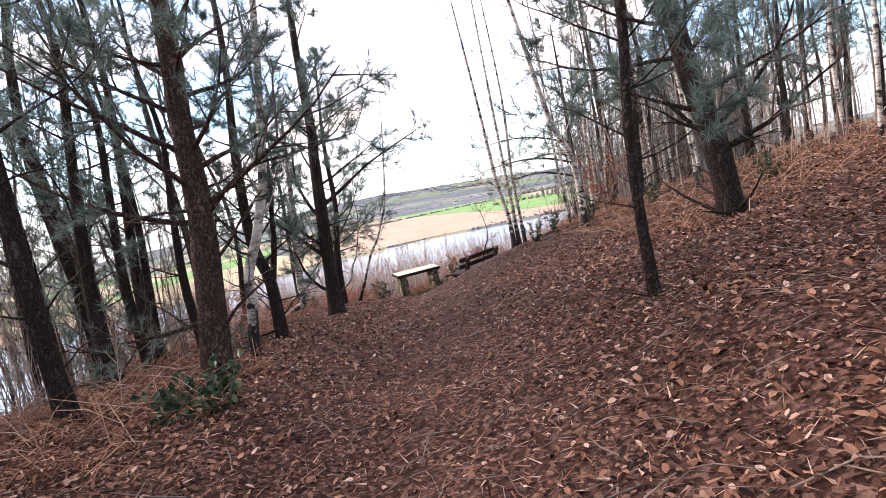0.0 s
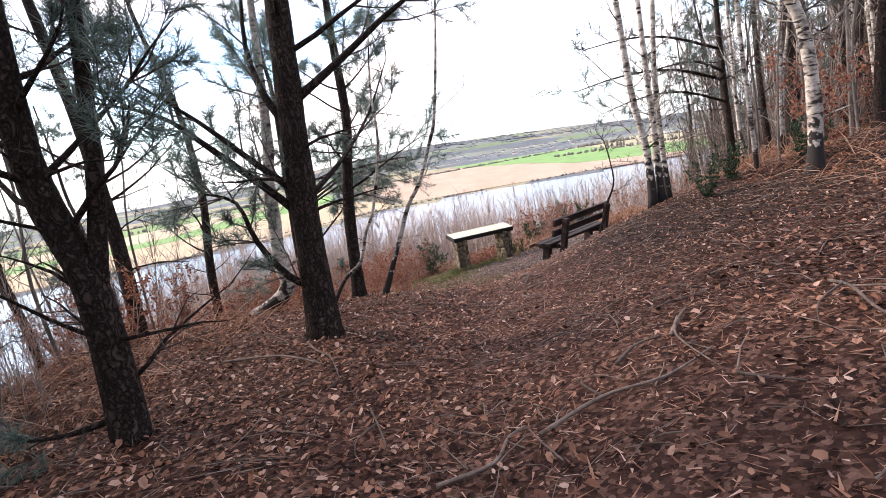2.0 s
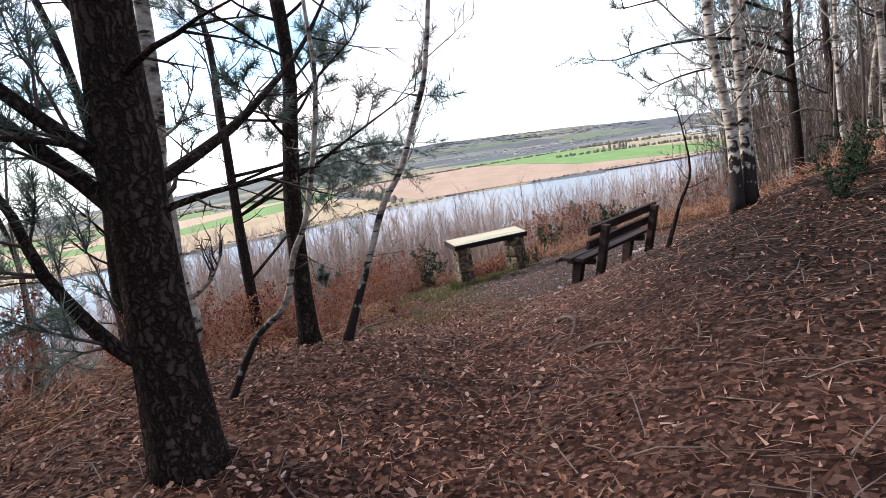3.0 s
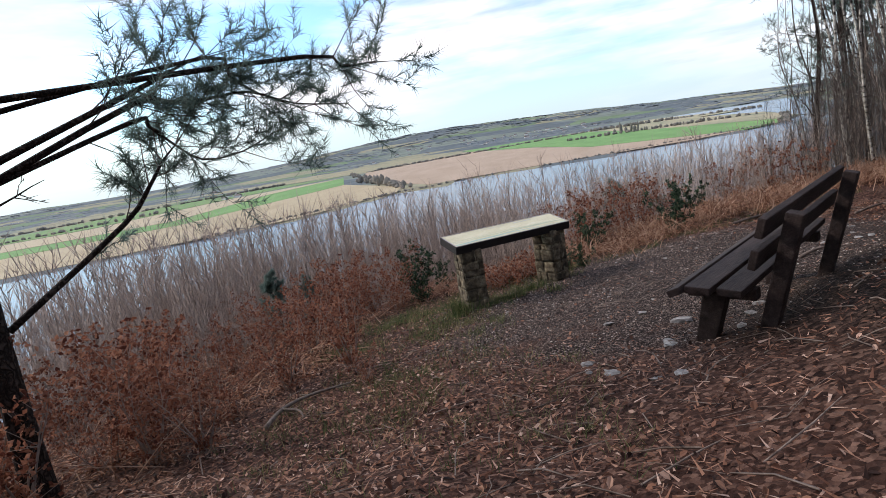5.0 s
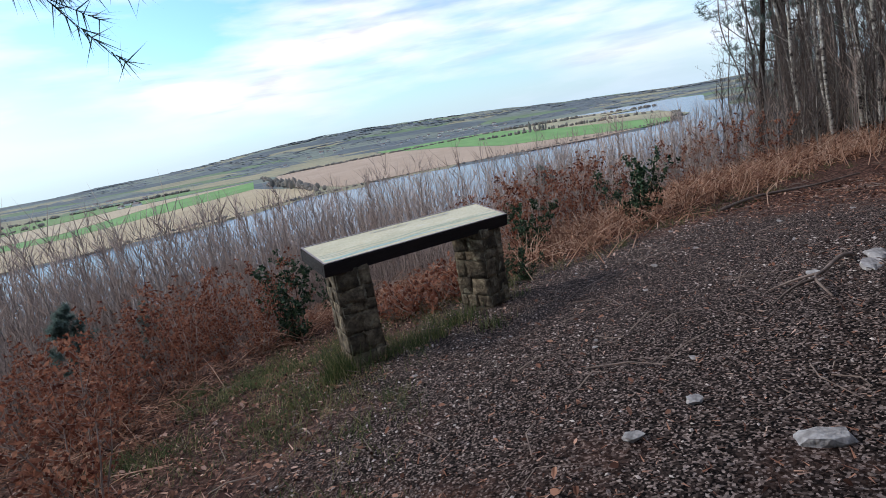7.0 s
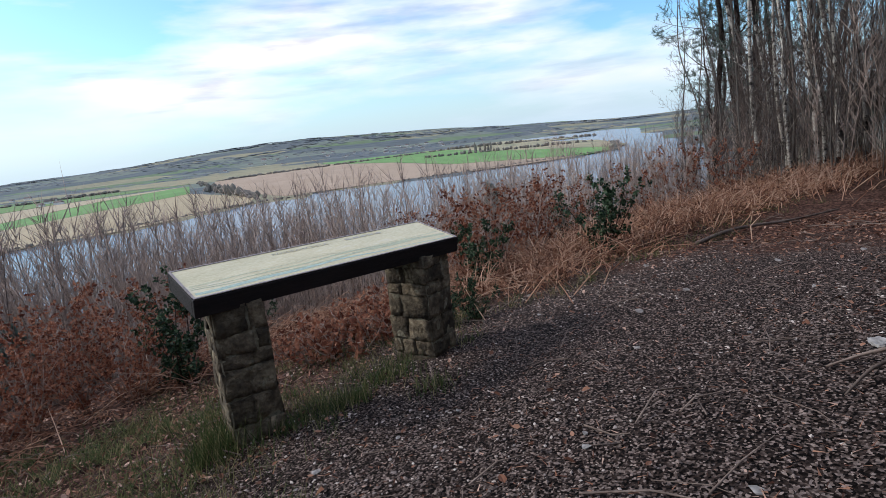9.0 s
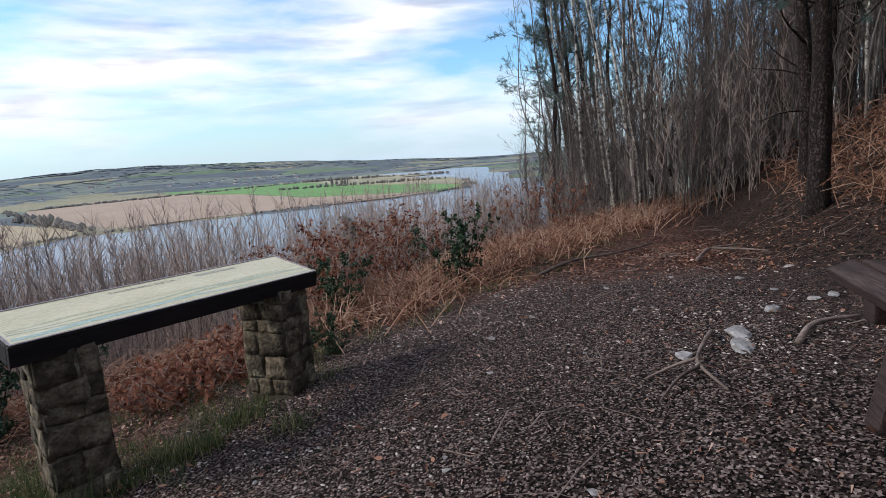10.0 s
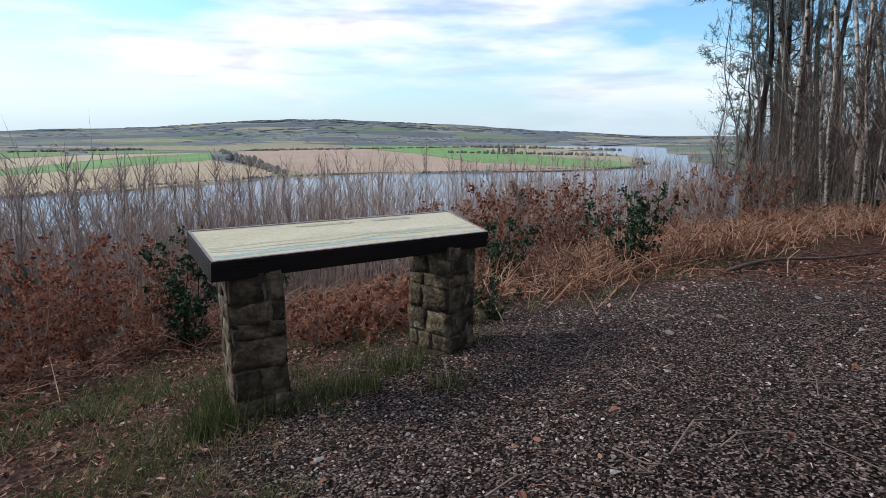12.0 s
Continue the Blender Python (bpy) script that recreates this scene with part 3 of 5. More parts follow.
def make_tree(name, label, category, trunk, r0, bark, seed, kind="pine", limbs=14, low=0.3, reach=1.4, dead=5, own=(), top=7.0, lean_top=None, group="", twig=None, stems=(), rise=0.25, sides=10, sub=(6, 4)):
    """A tree: a tapered trunk along the given line, carried on upwards; own: limbs along given lines (points and root radius)."""
    rng = random.Random(seed)
    base = Vector(trunk[0])
    pts = [Vector(p) - base for p in trunk]
    last = pts[-1] - pts[-2]
    d = (last.normalized() + Vector((0, 0, 1.2))).normalized()
    if top > pts[-1].z:
        h = top - pts[-1].z
        pts += [pts[-1] + d * (h * 0.4) + Vector((rng.uniform(-0.1, 0.1), rng.uniform(-0.1, 0.1), 0)), pts[-1] + d * h]
    pts[0] = pts[0] - Vector((0, 0, 0.15))
    line = spline(pts, 4)
    total = line[-1].z - line[0].z
    rad = []
    for p in line:
        u = (p.z - line[0].z) / total
        rad.append(max(r0 * (1 - 0.82 * u) * (1 + 0.55 * math.exp(-u * total / 0.16)), 0.006) * (1 + 0.06 * rng.uniform(-1, 1)))
    wood, fine, leaf = Shape(), Shape(), Shape()
    wood.tube(line, rad, sides)
    boughs = []
    for st, rs in stems:
        ls = spline([Vector(p) - base for p in st], 4)
        boughs.append(("second_stem", Shape()))
        boughs[-1][1].tube(ls, [rs * (1 - 0.75 * k / (len(ls) - 1)) for k in range(len(ls))], 8)
    for ol, ro, *bare in own:
        twigs = "dead" if bare else kind
        lo = spline([Vector(p) - base for p in ol], 3)
        boughs.append(("limb", Shape()))
        boughs[-1][1].tube(lo, [ro * (1 - 0.8 * k / (len(lo) - 1)) for k in range(len(lo))], 6)
        for k in range(2, len(lo)):
            for _ in range(1 if rng.random() < 0.6 else 2):
                dd = (lo[k] - lo[k - 1]).normalized()
                side = dd.cross(rand_dir(rng)).normalized()
                limb(wood, fine, leaf, rng, lo[k], (dd * 0.6 + side * 0.8).normalized(), rng.uniform(0.25, 0.7), max(ro * 0.25, 0.004), twigs, 1, (5, 4))
    for k in range(limbs + dead):
        is_dead = k >= limbs
        u = rng.uniform(0.08, low + 0.1) if is_dead else low + (1 - low) * (k + rng.random()) / limbs
        i = min(int(u * (len(line) - 1)), len(line) - 2)
        a = k * 2.4 + rng.uniform(-0.5, 0.5)
        nd = Vector((math.cos(a), math.sin(a), rise + rng.uniform(-0.1, 0.35))).normalized()
        ln = reach * (1.15 - 0.75 * u) * rng.uniform(0.6, 1.15) * (0.5 if is_dead else 1)
        limb(wood, fine, leaf, rng, line[i], nd, ln, max(rad[i] * (0.16 if is_dead else 0.26), 0.005), "dead" if is_dead else kind, 0, sub)
    ob = new(name)
    ob.location = base
    stem = part("trunk", wood, bark, ob)
    for bough_name, bough in boughs:
        part(bough_name, bough, bark, stem)
    if fine.v:
        tagged(part("twig_mass", fine, twig or TWIG, ob, "bare thin twigs"), kind="stuff")
    if leaf.v:
        tagged(part("crown", leaf, NEEDLES, ob, "tufts of green pine needles", smooth=False), kind="stuff")
    return tagged(ob, label, category, group)


# the pines and birches that line the path
make_tree("pine_tree", "tall pine with rough brown bark beside the path", "tree",
          ((-3.23, 5.47, 1.5), (-3.07, 5.48, 2.58), (-3.01, 5.49, 3.3), (-3.0, 5.49, 4.0), (-2.95, 5.49, 4.68)), 0.15, PINE_BARK, 1, limbs=24, low=0.3, reach=1.9, dead=9,
          own=((((-3.05, 5.48, 3.0), (-3.5, 5.3, 3.15), (-4.0, 5.1, 3.45), (-4.5, 5.0, 3.9)), 0.03), (((-3.1, 5.5, 2.1), (-3.6, 5.3, 2.05), (-4.2, 5.1, 2.1)), 0.03),
               (((-3.02, 5.5, 3.0), (-2.6, 5.6, 3.4), (-2.1, 5.7, 3.5), (-1.5, 5.9, 3.6)), 0.025)))
make_tree("pine_tree", "forked dark pine leaning over the slope", "tree",
          ((-3.45, 8.31, 1.18), (-3.43, 8.31, 2.01), (-3.56, 8.29, 2.6), (-3.56, 8.29, 3.27), (-3.51, 8.3, 4.05)), 0.095, DARK_BARK, 2, limbs=22, low=0.25, reach=1.4, dead=10,
          stems=((((-3.44, 8.31, 1.75), (-3.40, 8.32, 2.05), (-3.27, 8.33, 2.59), (-3.16, 8.35, 3.4), (-3.1, 8.36, 3.98), (-3.05, 8.4, 6.0)), 0.06),),
          own=((((-3.45, 8.31, 1.35), (-3.7, 8.2, 1.32), (-3.95, 8.1, 1.36)), 0.025),))
make_tree("pine_tree", "dark pine with long bare lower limbs", "tree",
          ((-2.99, 10.2, 1.06), (-2.94, 10.21, 2.11), (-2.87, 10.22, 3.13), (-2.8, 10.23, 4.04), (-2.76, 10.24, 4.37)), 0.14, DARK_BARK, 3, limbs=18, low=0.38, reach=2.0, dead=4,
          own=((((-2.97, 10.2, 2.1), (-3.15, 10.22, 2.3), (-3.64, 10.17, 2.81), (-3.96, 10.13, 3.1), (-4.5, 10.1, 3.3)), 0.045),
               (((-2.95, 10.2, 2.2), (-2.8, 10.72, 2.42), (-2.66, 11.0, 2.62), (-2.5, 11.4, 2.95), (-2.3, 11.8, 3.5)), 0.03, "bare"),
               (((-2.99, 10.2, 1.5), (-3.2, 10.22, 1.62), (-3.4, 10.2, 1.95), (-3.5, 10.19, 2.3), (-3.75, 10.16, 2.42)), 0.04),
               (((-2.88, 10.22, 3.0), (-2.4, 10.3, 3.3), (-1.85, 10.38, 3.65), (-0.96, 10.51, 4.05)), 0.04),
               (((-2.95, 10.2, 2.3), (-3.2, 10.15, 2.55), (-3.63, 10.11, 3.0), (-4.13, 10.03, 3.45)), 0.04),
               (((-2.9, 10.22, 2.8), (-3.1, 10.3, 3.1), (-3.3, 10.6, 3.6), (-3.3, 10.8, 4.2)), 0.045)))
make_tree("pine_tree", "slender dark pine at the edge of the slope", "tree",
          ((-3.3, 12.5, 0.85), (-3.23, 12.51, 1.8), (-3.13, 12.52, 2.47), (-3.03, 12.53, 3.09)), 0.085, DARK_BARK, 4, limbs=16, low=0.3, reach=1.5, dead=4, top=5.5)
make_tree("pine_tree", "pine on the slope reaching long boughs over the lookout", "tree",
          ((-4.9, 14.8, ground_z(-4.9, 14.8)), (-4.88, 14.85, 1.4), (-4.85, 14.9, 2.4), (-4.8, 14.95, 3.8)), 0.085, DARK_BARK, 14, limbs=10, low=0.55, reach=1.4, dead=3, top=6.0,
          own=((((-4.85, 14.9, 1.90), (-4.16, 15.64, 2.33), (-4.15, 16.04, 2.48), (-4.04, 16.43, 2.64)), 0.024), (((-4.85, 14.9, 1.80), (-4.20, 15.64, 2.25), (-4.11, 15.90, 2.26), (-4.00, 16.17, 2.27), (-3.74, 16.43, 2.30), (-3.49, 16.70, 2.18), (-3.12, 16.96, 2.13)), 0.022), (((-4.85, 14.9, 1.80), (-4.24, 15.64, 2.14), (-4.22, 15.77, 2.11), (-4.20, 15.90, 2.02), (-4.11, 16.17, 1.84), (-3.90, 16.43, 1.86), (-3.67, 16.56, 1.97)), 0.018), (((-4.85, 14.9, 1.00), (-4.49, 15.64, 1.48), (-4.24, 15.64, 1.70), (-4.18, 15.77, 1.86), (-4.14, 15.90, 1.96)), 0.022), (((-4.85, 14.9, 2.20), (-3.91, 16.17, 2.56), (-3.81, 16.30, 2.42), (-3.66, 16.43, 2.27), (-3.45, 16.70, 2.14)), 0.018), (((-4.85, 14.9, 2.30), (-3.24, 16.43, 2.48), (-3.04, 16.70, 2.40), (-2.80, 16.96, 2.43)), 0.022)))
make_tree("birch_tree", "thin leaning silver birch with a curved stem", "tree",
          ((-2.94, 12.34, 0.93), (-2.63, 12.37, 1.47), (-2.45, 12.39, 1.87), (-2.28, 12.41, 2.11), (-2.08, 12.44, 2.55), (-1.96, 12.45, 2.89)), 0.031, BIRCH_BARK, 5, kind="birch", limbs=9, low=0.3, reach=1.0, dead=2, top=4.5)
make_tree("birch_tree", "white-barked birch with black scars", "tree",
          ((-3.28, 6.62, 1.37), (-3.15, 6.63, 2.07), (-3.11, 6.64, 2.38), (-2.95, 6.66, 2.74), (-2.81, 6.69, 3.16), (-2.72, 6.7, 3.49)), 0.068, BIRCH_BARK, 6, kind="birch", limbs=10, low=0.5, reach=1.2, dead=3)
make_tree("pine_tree", "thin dark pine on the uphill side", "tree",
          ((0.54, 4.03, ground_z(0.54, 4.03)), (0.52, 4.03, 2.48), (0.54, 4.03, 3.13), (0.61, 4.03, 3.86)), 0.043, DARK_BARK, 7, limbs=12, low=0.3, reach=1.1, dead=8)
make_tree("pine_tree", "crooked dark pine among bracken uphill", "tree",
          ((2.52, 6.65, 1.92), (2.44, 6.65, 2.69), (2.25, 6.65, 3.63), (2.12, 6.65, 4.47)), 0.155, DARK_BARK, 8, limbs=22, low=0.2, reach=1.9, dead=9)
make_tree("birch_tree", "birch with a blackened foot above the bank", "tree",
          ((2.32, 12.65, 1.51), (2.35, 12.66, 2.32), (2.25, 12.64, 3.17), (1.94, 12.6, 3.95)), 0.085, BIRCH_BARK, 9, kind="birch", limbs=12, low=0.35, reach=1.3, dead=3)
make_tree("birch_tree", "silver birch standing in a pair on the bank", "tree",
          ((0.89, 14.28, 1.25), (0.87, 14.28, 1.97), (0.73, 14.26, 2.89)), 0.06, BIRCH_BARK, 10, kind="birch", limbs=14, low=0.25, reach=1.3, dead=2)
make_tree("birch_tree", "silver birch standing in a pair on the bank", "tree",
          ((1.03, 14.34, 1.27), (1.02, 14.34, 2.18), (1.0, 14.34, 2.86)), 0.055, BIRCH_BARK, 11, kind="birch", limbs=12, low=0.3, reach=1.2, dead=2)
make_tree("birch_tree", "pale birch with an elbow bend at its foot", "tree",
          ((-4.62, 12.0, 0.62), (-4.5, 12.0, 0.83), (-4.3, 12.0, 0.93), (-4.05, 12.0, 1.1), (-3.98, 12.0, 1.25), (-4.02, 12.0, 1.5), (-3.97, 12.0, 2.1), (-3.95, 12.0, 2.42), (-3.86, 12.0, 2.85)), 0.10, BIRCH_BARK, 12, kind="birch", limbs=9, low=0.45, reach=1.0, dead=2, top=5.0)
make_tree("birch_tree", "silver birch behind the pair on the bank", "tree",
          ((1.25, 14.75, 1.2), (1.22, 14.75, 2.1), (1.2, 14.7, 3.0)), 0.052, BIRCH_BARK, 15, kind="birch", limbs=12, low=0.3, reach=1.2, dead=2)
make_tree("bare_shrub", "small leafless shrub with twisted stems behind the bench", "shrub",
          ((-0.08, 13.6, 1.0), (0.1, 13.62, 1.35), (0.23, 13.63, 1.68), (0.16, 13.62, 2.2)), 0.022, DARK_BARK, 16, kind="birch", limbs=8, low=0.3, reach=0.5, dead=2, top=1.3)
make_tree("birch_sapling", "thin leaning birch sapling on the slope edge", "tree",
          ((-3.27, 10.95, 1.0), (-2.99, 10.98, 1.33), (-2.78, 11.0, 1.51), (-2.68, 11.02, 1.78), (-2.56, 11.03, 2.01), (-2.4, 11.05, 2.62)), 0.022, BIRCH_BARK, 13, kind="birch", limbs=6, low=0.5, reach=0.6, dead=2, top=3.0)


make_tree("pine_tree", "stout dark pine on the bank above the lookout", "tree",
          ((4.9, 18.3, ground_z(4.9, 18.3)), (4.92, 18.3, 3.2), (4.85, 18.3, 4.5), (4.8, 18.3, 6.0)), 0.16, DARK_BARK, 17, limbs=16, low=0.3, reach=2.2, dead=5, top=8.0)


make_tree("pine_tree", "dark pine on the bank with long drooping boughs", "tree",
          ((4.2, 19.7, ground_z(4.2, 19.7)), (4.18, 19.7, 1.6), (4.12, 19.7, 3.0), (4.1, 19.7, 4.6)), 0.11, DARK_BARK, 19, limbs=14, low=0.4, reach=1.9, dead=4, top=7.5,
          own=((((4.12, 19.7, 3.0), (2.8, 18.8, 3.35), (1.5, 17.9, 3.35), (0.4, 17.1, 3.15)), 0.04), (((4.14, 19.7, 2.5), (2.9, 18.7, 2.85), (1.8, 17.85, 2.85), (0.85, 17.2, 2.65)), 0.034),
               (((4.1, 19.7, 3.7), (2.8, 18.9, 4.05), (1.7, 18.2, 4.1), (0.7, 17.6, 3.95)), 0.036), (((4.12, 19.7, 3.2), (3.2, 18.5, 3.4), (2.3, 17.4, 3.35), (1.5, 16.6, 3.2)), 0.034)))


# woods: a few trees of each kind, then copies with their own turn and height
def straight(h, bend, seed):
    rng = random.Random(seed)
    return [(bend * math.sin(k * 1.3 + seed) * 0.5 * k / 4 + rng.uniform(-0.04, 0.04), bend * math.cos(k * 0.9 + seed) * 0.4 * k / 4, h * k / 4) for k in range(5)]


KINDS = {
    "pine": [make_tree("pine_tree", "tall thin pine on the wooded slope", "tree", straight(5.5, 0.4, s), 0.09, DARK_BARK, 20 + s, limbs=15, low=0.2, reach=1.5, dead=7, top=7.5, group="slope pines", sides=7, sub=(6, 3)) for s in range(3)],
    "birch": [make_tree("birch_tree", "slender pale birch in the leafless wood", "tree", straight(6.0, 0.4, s), 0.042, BIRCH_BARK, 30 + s, kind="birch", limbs=11, low=0.22, reach=1.2, dead=3, top=8.0, group="wood birches", rise=0.8, sides=5, sub=(6, 4)) for s in range(3)],
    "bare": [make_tree("bare_tree", "thin grey leafless tree in the wood", "tree", straight(5.0, 0.5, s + 7), 0.027, GREY_BARK, 40 + s, kind="birch", limbs=13, low=0.12, reach=1.1, dead=4, top=6.5, group="wood thin trees", rise=0.8, sides=4, sub=(6, 4)) for s in range(3)],
}


def make_wands(seed, n, height, spread, mat, twig_mat, side=9, girth=1.0):
    """A clump of thin upright leafless stems with short side twigs."""
    rng = random.Random(seed)
    wood, fine = Shape(), Shape()
    for _ in range(n):
        p = Vector((rng.gauss(0, spread), rng.gauss(0, spread), -0.3))
        d = Vector((rng.gauss(0, 0.10), rng.gauss(0, 0.10), 1)).normalized()
        h = height * rng.uniform(0.55, 1.05)
        pts = [p]
        for _ in range(4):
            d = (d + rand_dir(rng) * 0.07 + Vector((0, 0, 0.05))).normalized()
            pts.append(pts[-1] + d * (h + 0.3) / 4)
        wood.tube(pts, [q * girth for q in (0.010, 0.0085, 0.0065, 0.0045, 0.002)], 3, cap=False)
        for _ in range(side):
            t = rng.uniform(0.9, 3.9)
            k = int(t)
            q = pts[k].lerp(pts[k + 1], t - k)
            e = q + (d + rand_dir(rng) * 0.65).normalized() * h * rng.uniform(0.08, 0.22)
            fine.twig(q, e, 0.0042)
    ob = new("bare_sapling")
    tagged(part("stem", wood, mat, ob), kind="stuff")
    tagged(part("twig_spray", fine, twig_mat, ob), kind="stuff")
    return tagged(ob, "clump of thin leafless saplings on the hillside", "saplings", "thicket saplings")


KINDS["thicket"] = [make_wands(50 + k, 30, 2.6, 0.8, (RED_TWIG, TWIG, RED_TWIG, GREY_BARK)[k % 4], RED_TWIG, 22, 0.8) for k in range(4)]
KINDS["brush"] = [make_wands(55 + k, 13, 4.2, 0.6, (GREY_BARK, TWIG)[k % 2], TWIG, 44, 1.1) for k in range(3)]
USED = set()


def plant(kind, x, y, size, turn, tilt=0.0, sink=0.1, lean=(0, 0)):
    """Puts a tree of the kind on the ground: the first of each stands itself, the others are copies."""
    src = KINDS[kind][int(turn * 7.3) % len(KINDS[kind])]
    p = on_ground(x, y, -sink)
    m = Matrix.Translation(p) @ pose(0, 0, 0, lean[0], lean[1], 0) @ pose(0, 0, 0, tilt, tilt * 0.4, turn)
    if src in USED:
        ob = copy_thing(src, m)
    else:
        USED.add(src)
        ob = src
        ob.matrix_basis = m
    ob.scale = (size, size, size)
    return ob


for x, y, s in ((-4.03, 4.57, 1.0), (-4.97, 6.72, 1.0), (-5.75, 8.98, 1.1), (-3.87, 6.83, 0.7), (-5.84, 9.33, 0.9)):
    plant("pine", x, y, s, x * 40, 2)
rng = random.Random(5)
for k in range(44):
    y = rng.uniform(1.5, 19)
    x = -5.3 - rng.random() ** 1.2 * 10 - 0.4 * max(y - 12, 0)
    plant("pine" if rng.random() < 0.5 else "bare", x, y, rng.uniform(0.75, 1.25), rng.uniform(0, 360), rng.uniform(-4, 4))


for k in range(17):
    y = rng.uniform(2.5, 14)
    x = -4.7 - rng.random() * 4.5
    plant("pine" if k % 3 else "bare", x, y, rng.uniform(0.7, 1.05), rng.uniform(0, 360), rng.uniform(-5, 5))
for k in range(13):
    plant("brush", rng.uniform(-9, -4.9), rng.uniform(2.0, 13.5), rng.uniform(0.5, 1.0), rng.uniform(0, 360), 3, 0.0)


def wooded(x, y):
    """Where the wood stands: up the bank and beyond the end of the lookout."""
    v = (y - 12.9) - 0.75 * (x + 1.3) - 0.35 * max(x - 0.5, 0)
    if y < 13:
        return x > 4.0
    if v < -0.5:
        return x > 1.6
    return y > 24.6 + max(0, 7 - x) * 0.5 and x > 0.62 * (y - 15.9) - 1.6


k = 0
while k < 140:
    x, y = 1.5 + rng.random() ** 1.25 * 19, rng.uniform(2.5, 36)
    if wooded(x, y):
        r = rng.random()
        plant("birch" if r < 0.45 else "bare" if r < 0.93 else "pine", x, y, rng.uniform(0.8, 1.2), rng.uniform(0, 360), rng.uniform(-4, 4))
        k += 1
for az, d, s, kind in ((36.5, 15.5, 1.15, "pine"), (36, 16.5, 0.8, "pine"), (34.5, 13.8, 0.5, "pine"), (38, 14.6, 1.0, "pine"), (33.5, 13, 0.9, "bare"), (35, 12.6, 1.0, "bare"), (36.5, 12, 0.95, "bare"), (34, 15, 1.0, "bare"), (38, 11.8, 1.0, "birch"),
                       (40, 12.2, 0.95, "birch"), (42, 12, 1.0, "birch"), (43.5, 12.4, 1.0, "birch"), (39, 13.2, 0.9, "bare"), (45, 12.6, 1.05, "birch"), (47, 12.3, 0.9, "bare"), (32.2, 14.2, 0.8, "bare"), (37.5, 13.6, 1.0, "bare")):
    plant(kind, -1.75 + d * math.sin(radians(az)), 15.9 + d * math.cos(radians(az)), s, az * 31, lean=(-4, -5))
for k in range(44):
    az, d = rng.uniform(36.5, 60), rng.uniform(11.5, 18)
    plant("bare" if k % 3 else "birch", -1.75 + d * math.sin(radians(az)), 15.9 + d * math.cos(radians(az)), rng.uniform(0.75, 1.1), rng.uniform(0, 360), rng.uniform(-3, 3), lean=(-3, -4))
for k in range(36):
    x, y = rng.uniform(5.5, 17), rng.uniform(14, 33)
    if wooded(x, y):
        plant("pine", x, y, rng.uniform(0.7, 1.25), rng.uniform(0, 360), rng.uniform(-3, 3))
# more pines on the bank, added so their crowns shade the ground
for x, y, size, turn in ((5.3, 17.0, 1.15, 40), (6.2, 18.6, 1.2, 130), (5.6, 20.8, 1.1, 220), (7.0, 21.6, 1.25, 300), (4.6, 15.2, 1.1, 80)):
    plant("pine", x, y, size, turn, 2)
# unseen trees behind the path's start, added to block sky light
for k in range(34):
    plant("pine" if k % 3 else "bare", rng.uniform(-9, 9), rng.uniform(-9, -2.2), rng.uniform(0.9, 1.3), rng.uniform(0, 360), rng.uniform(-3, 3))
tx, ty = -1.75 + 14.5 * math.sin(radians(36)), 15.9 + 14.5 * math.cos(radians(36))
tz = ground_z(tx, ty)
make_tree("pine_tree", "dark pine with a dense crown at the wood's edge", "tree",
          ((tx, ty, tz), (tx - 0.05, ty, tz + 2), (tx - 0.1, ty + 0.05, tz + 4)), 0.10, DARK_BARK, 18, limbs=26, low=0.42, reach=1.7, dead=5, top=7.0, sides=7)
k = 0
while k < 165:
    y = 22.4 + rng.random() ** 1.5 * 22
    x = rng.uniform(-19, 8) + (y - 22) * 0.15
    if y < 23.0 + 0.45 * max(x, 0) or (x > 0 and rng.random() < 0.2):
        continue
    g = ground_z(x, y)
    room = 0.70 - g - 0.03 * (y - 22) + (-0.02 * (x + 6) if x < -6 else 0)
    plant("thicket", x, y, max(0.35, min(room / 2.6, 2.6)) * rng.uniform(0.7, 1.05), rng.uniform(0, 360), rng.uniform(-4, 4), 0.0)
    k += 1
for k in range(20):
    x, y = rng.uniform(-13, -5.2), rng.uniform(16, 23)
    plant("thicket", x, y, max(0.3, (0.15 - ground_z(x, y)) / 2.6) * rng.uniform(0.6, 1.0), rng.uniform(0, 360), 3, 0.0)
for k in range(14):
    y = rng.uniform(1.5, 15)
    plant("thicket", rng.uniform(-9, -4.9), y, rng.uniform(0.35, 1.0), rng.uniform(0, 360), 3, 0.0)
for k in range(66):
    az, d = rng.uniform(31.5, 62), rng.uniform(10.5, 17)
    plant("brush" if k % 4 else "thicket", -1.75 + d * math.sin(radians(az)), 15.9 + d * math.cos(radians(az)), rng.uniform(0.8, 1.35) * (0.55 + 0.016 * (az - 31)), rng.uniform(0, 360), 2, 0.0)
k = 0
while k < 60:
    x, y = rng.uniform(2.6, 12), rng.uniform(14.5, 25)
    v = (y - 12.9) - 0.75 * (x + 1.3) - 0.35 * (x - 0.5)
    if -4.5 < v < 0.0:
        plant("bare" if k % 4 else "birch", x, y, rng.uniform(0.75, 1.1), rng.uniform(0, 360), rng.uniform(-5, 5))
        k += 1
k = 0
while k < 16:
    x, y = 2.0 + rng.random() * 13, rng.uniform(8, 33)
    if wooded(x, y):
        plant("thicket", x, y, rng.uniform(0.5, 1.2), rng.uniform(0, 360), 2, 0.0)
        k += 1


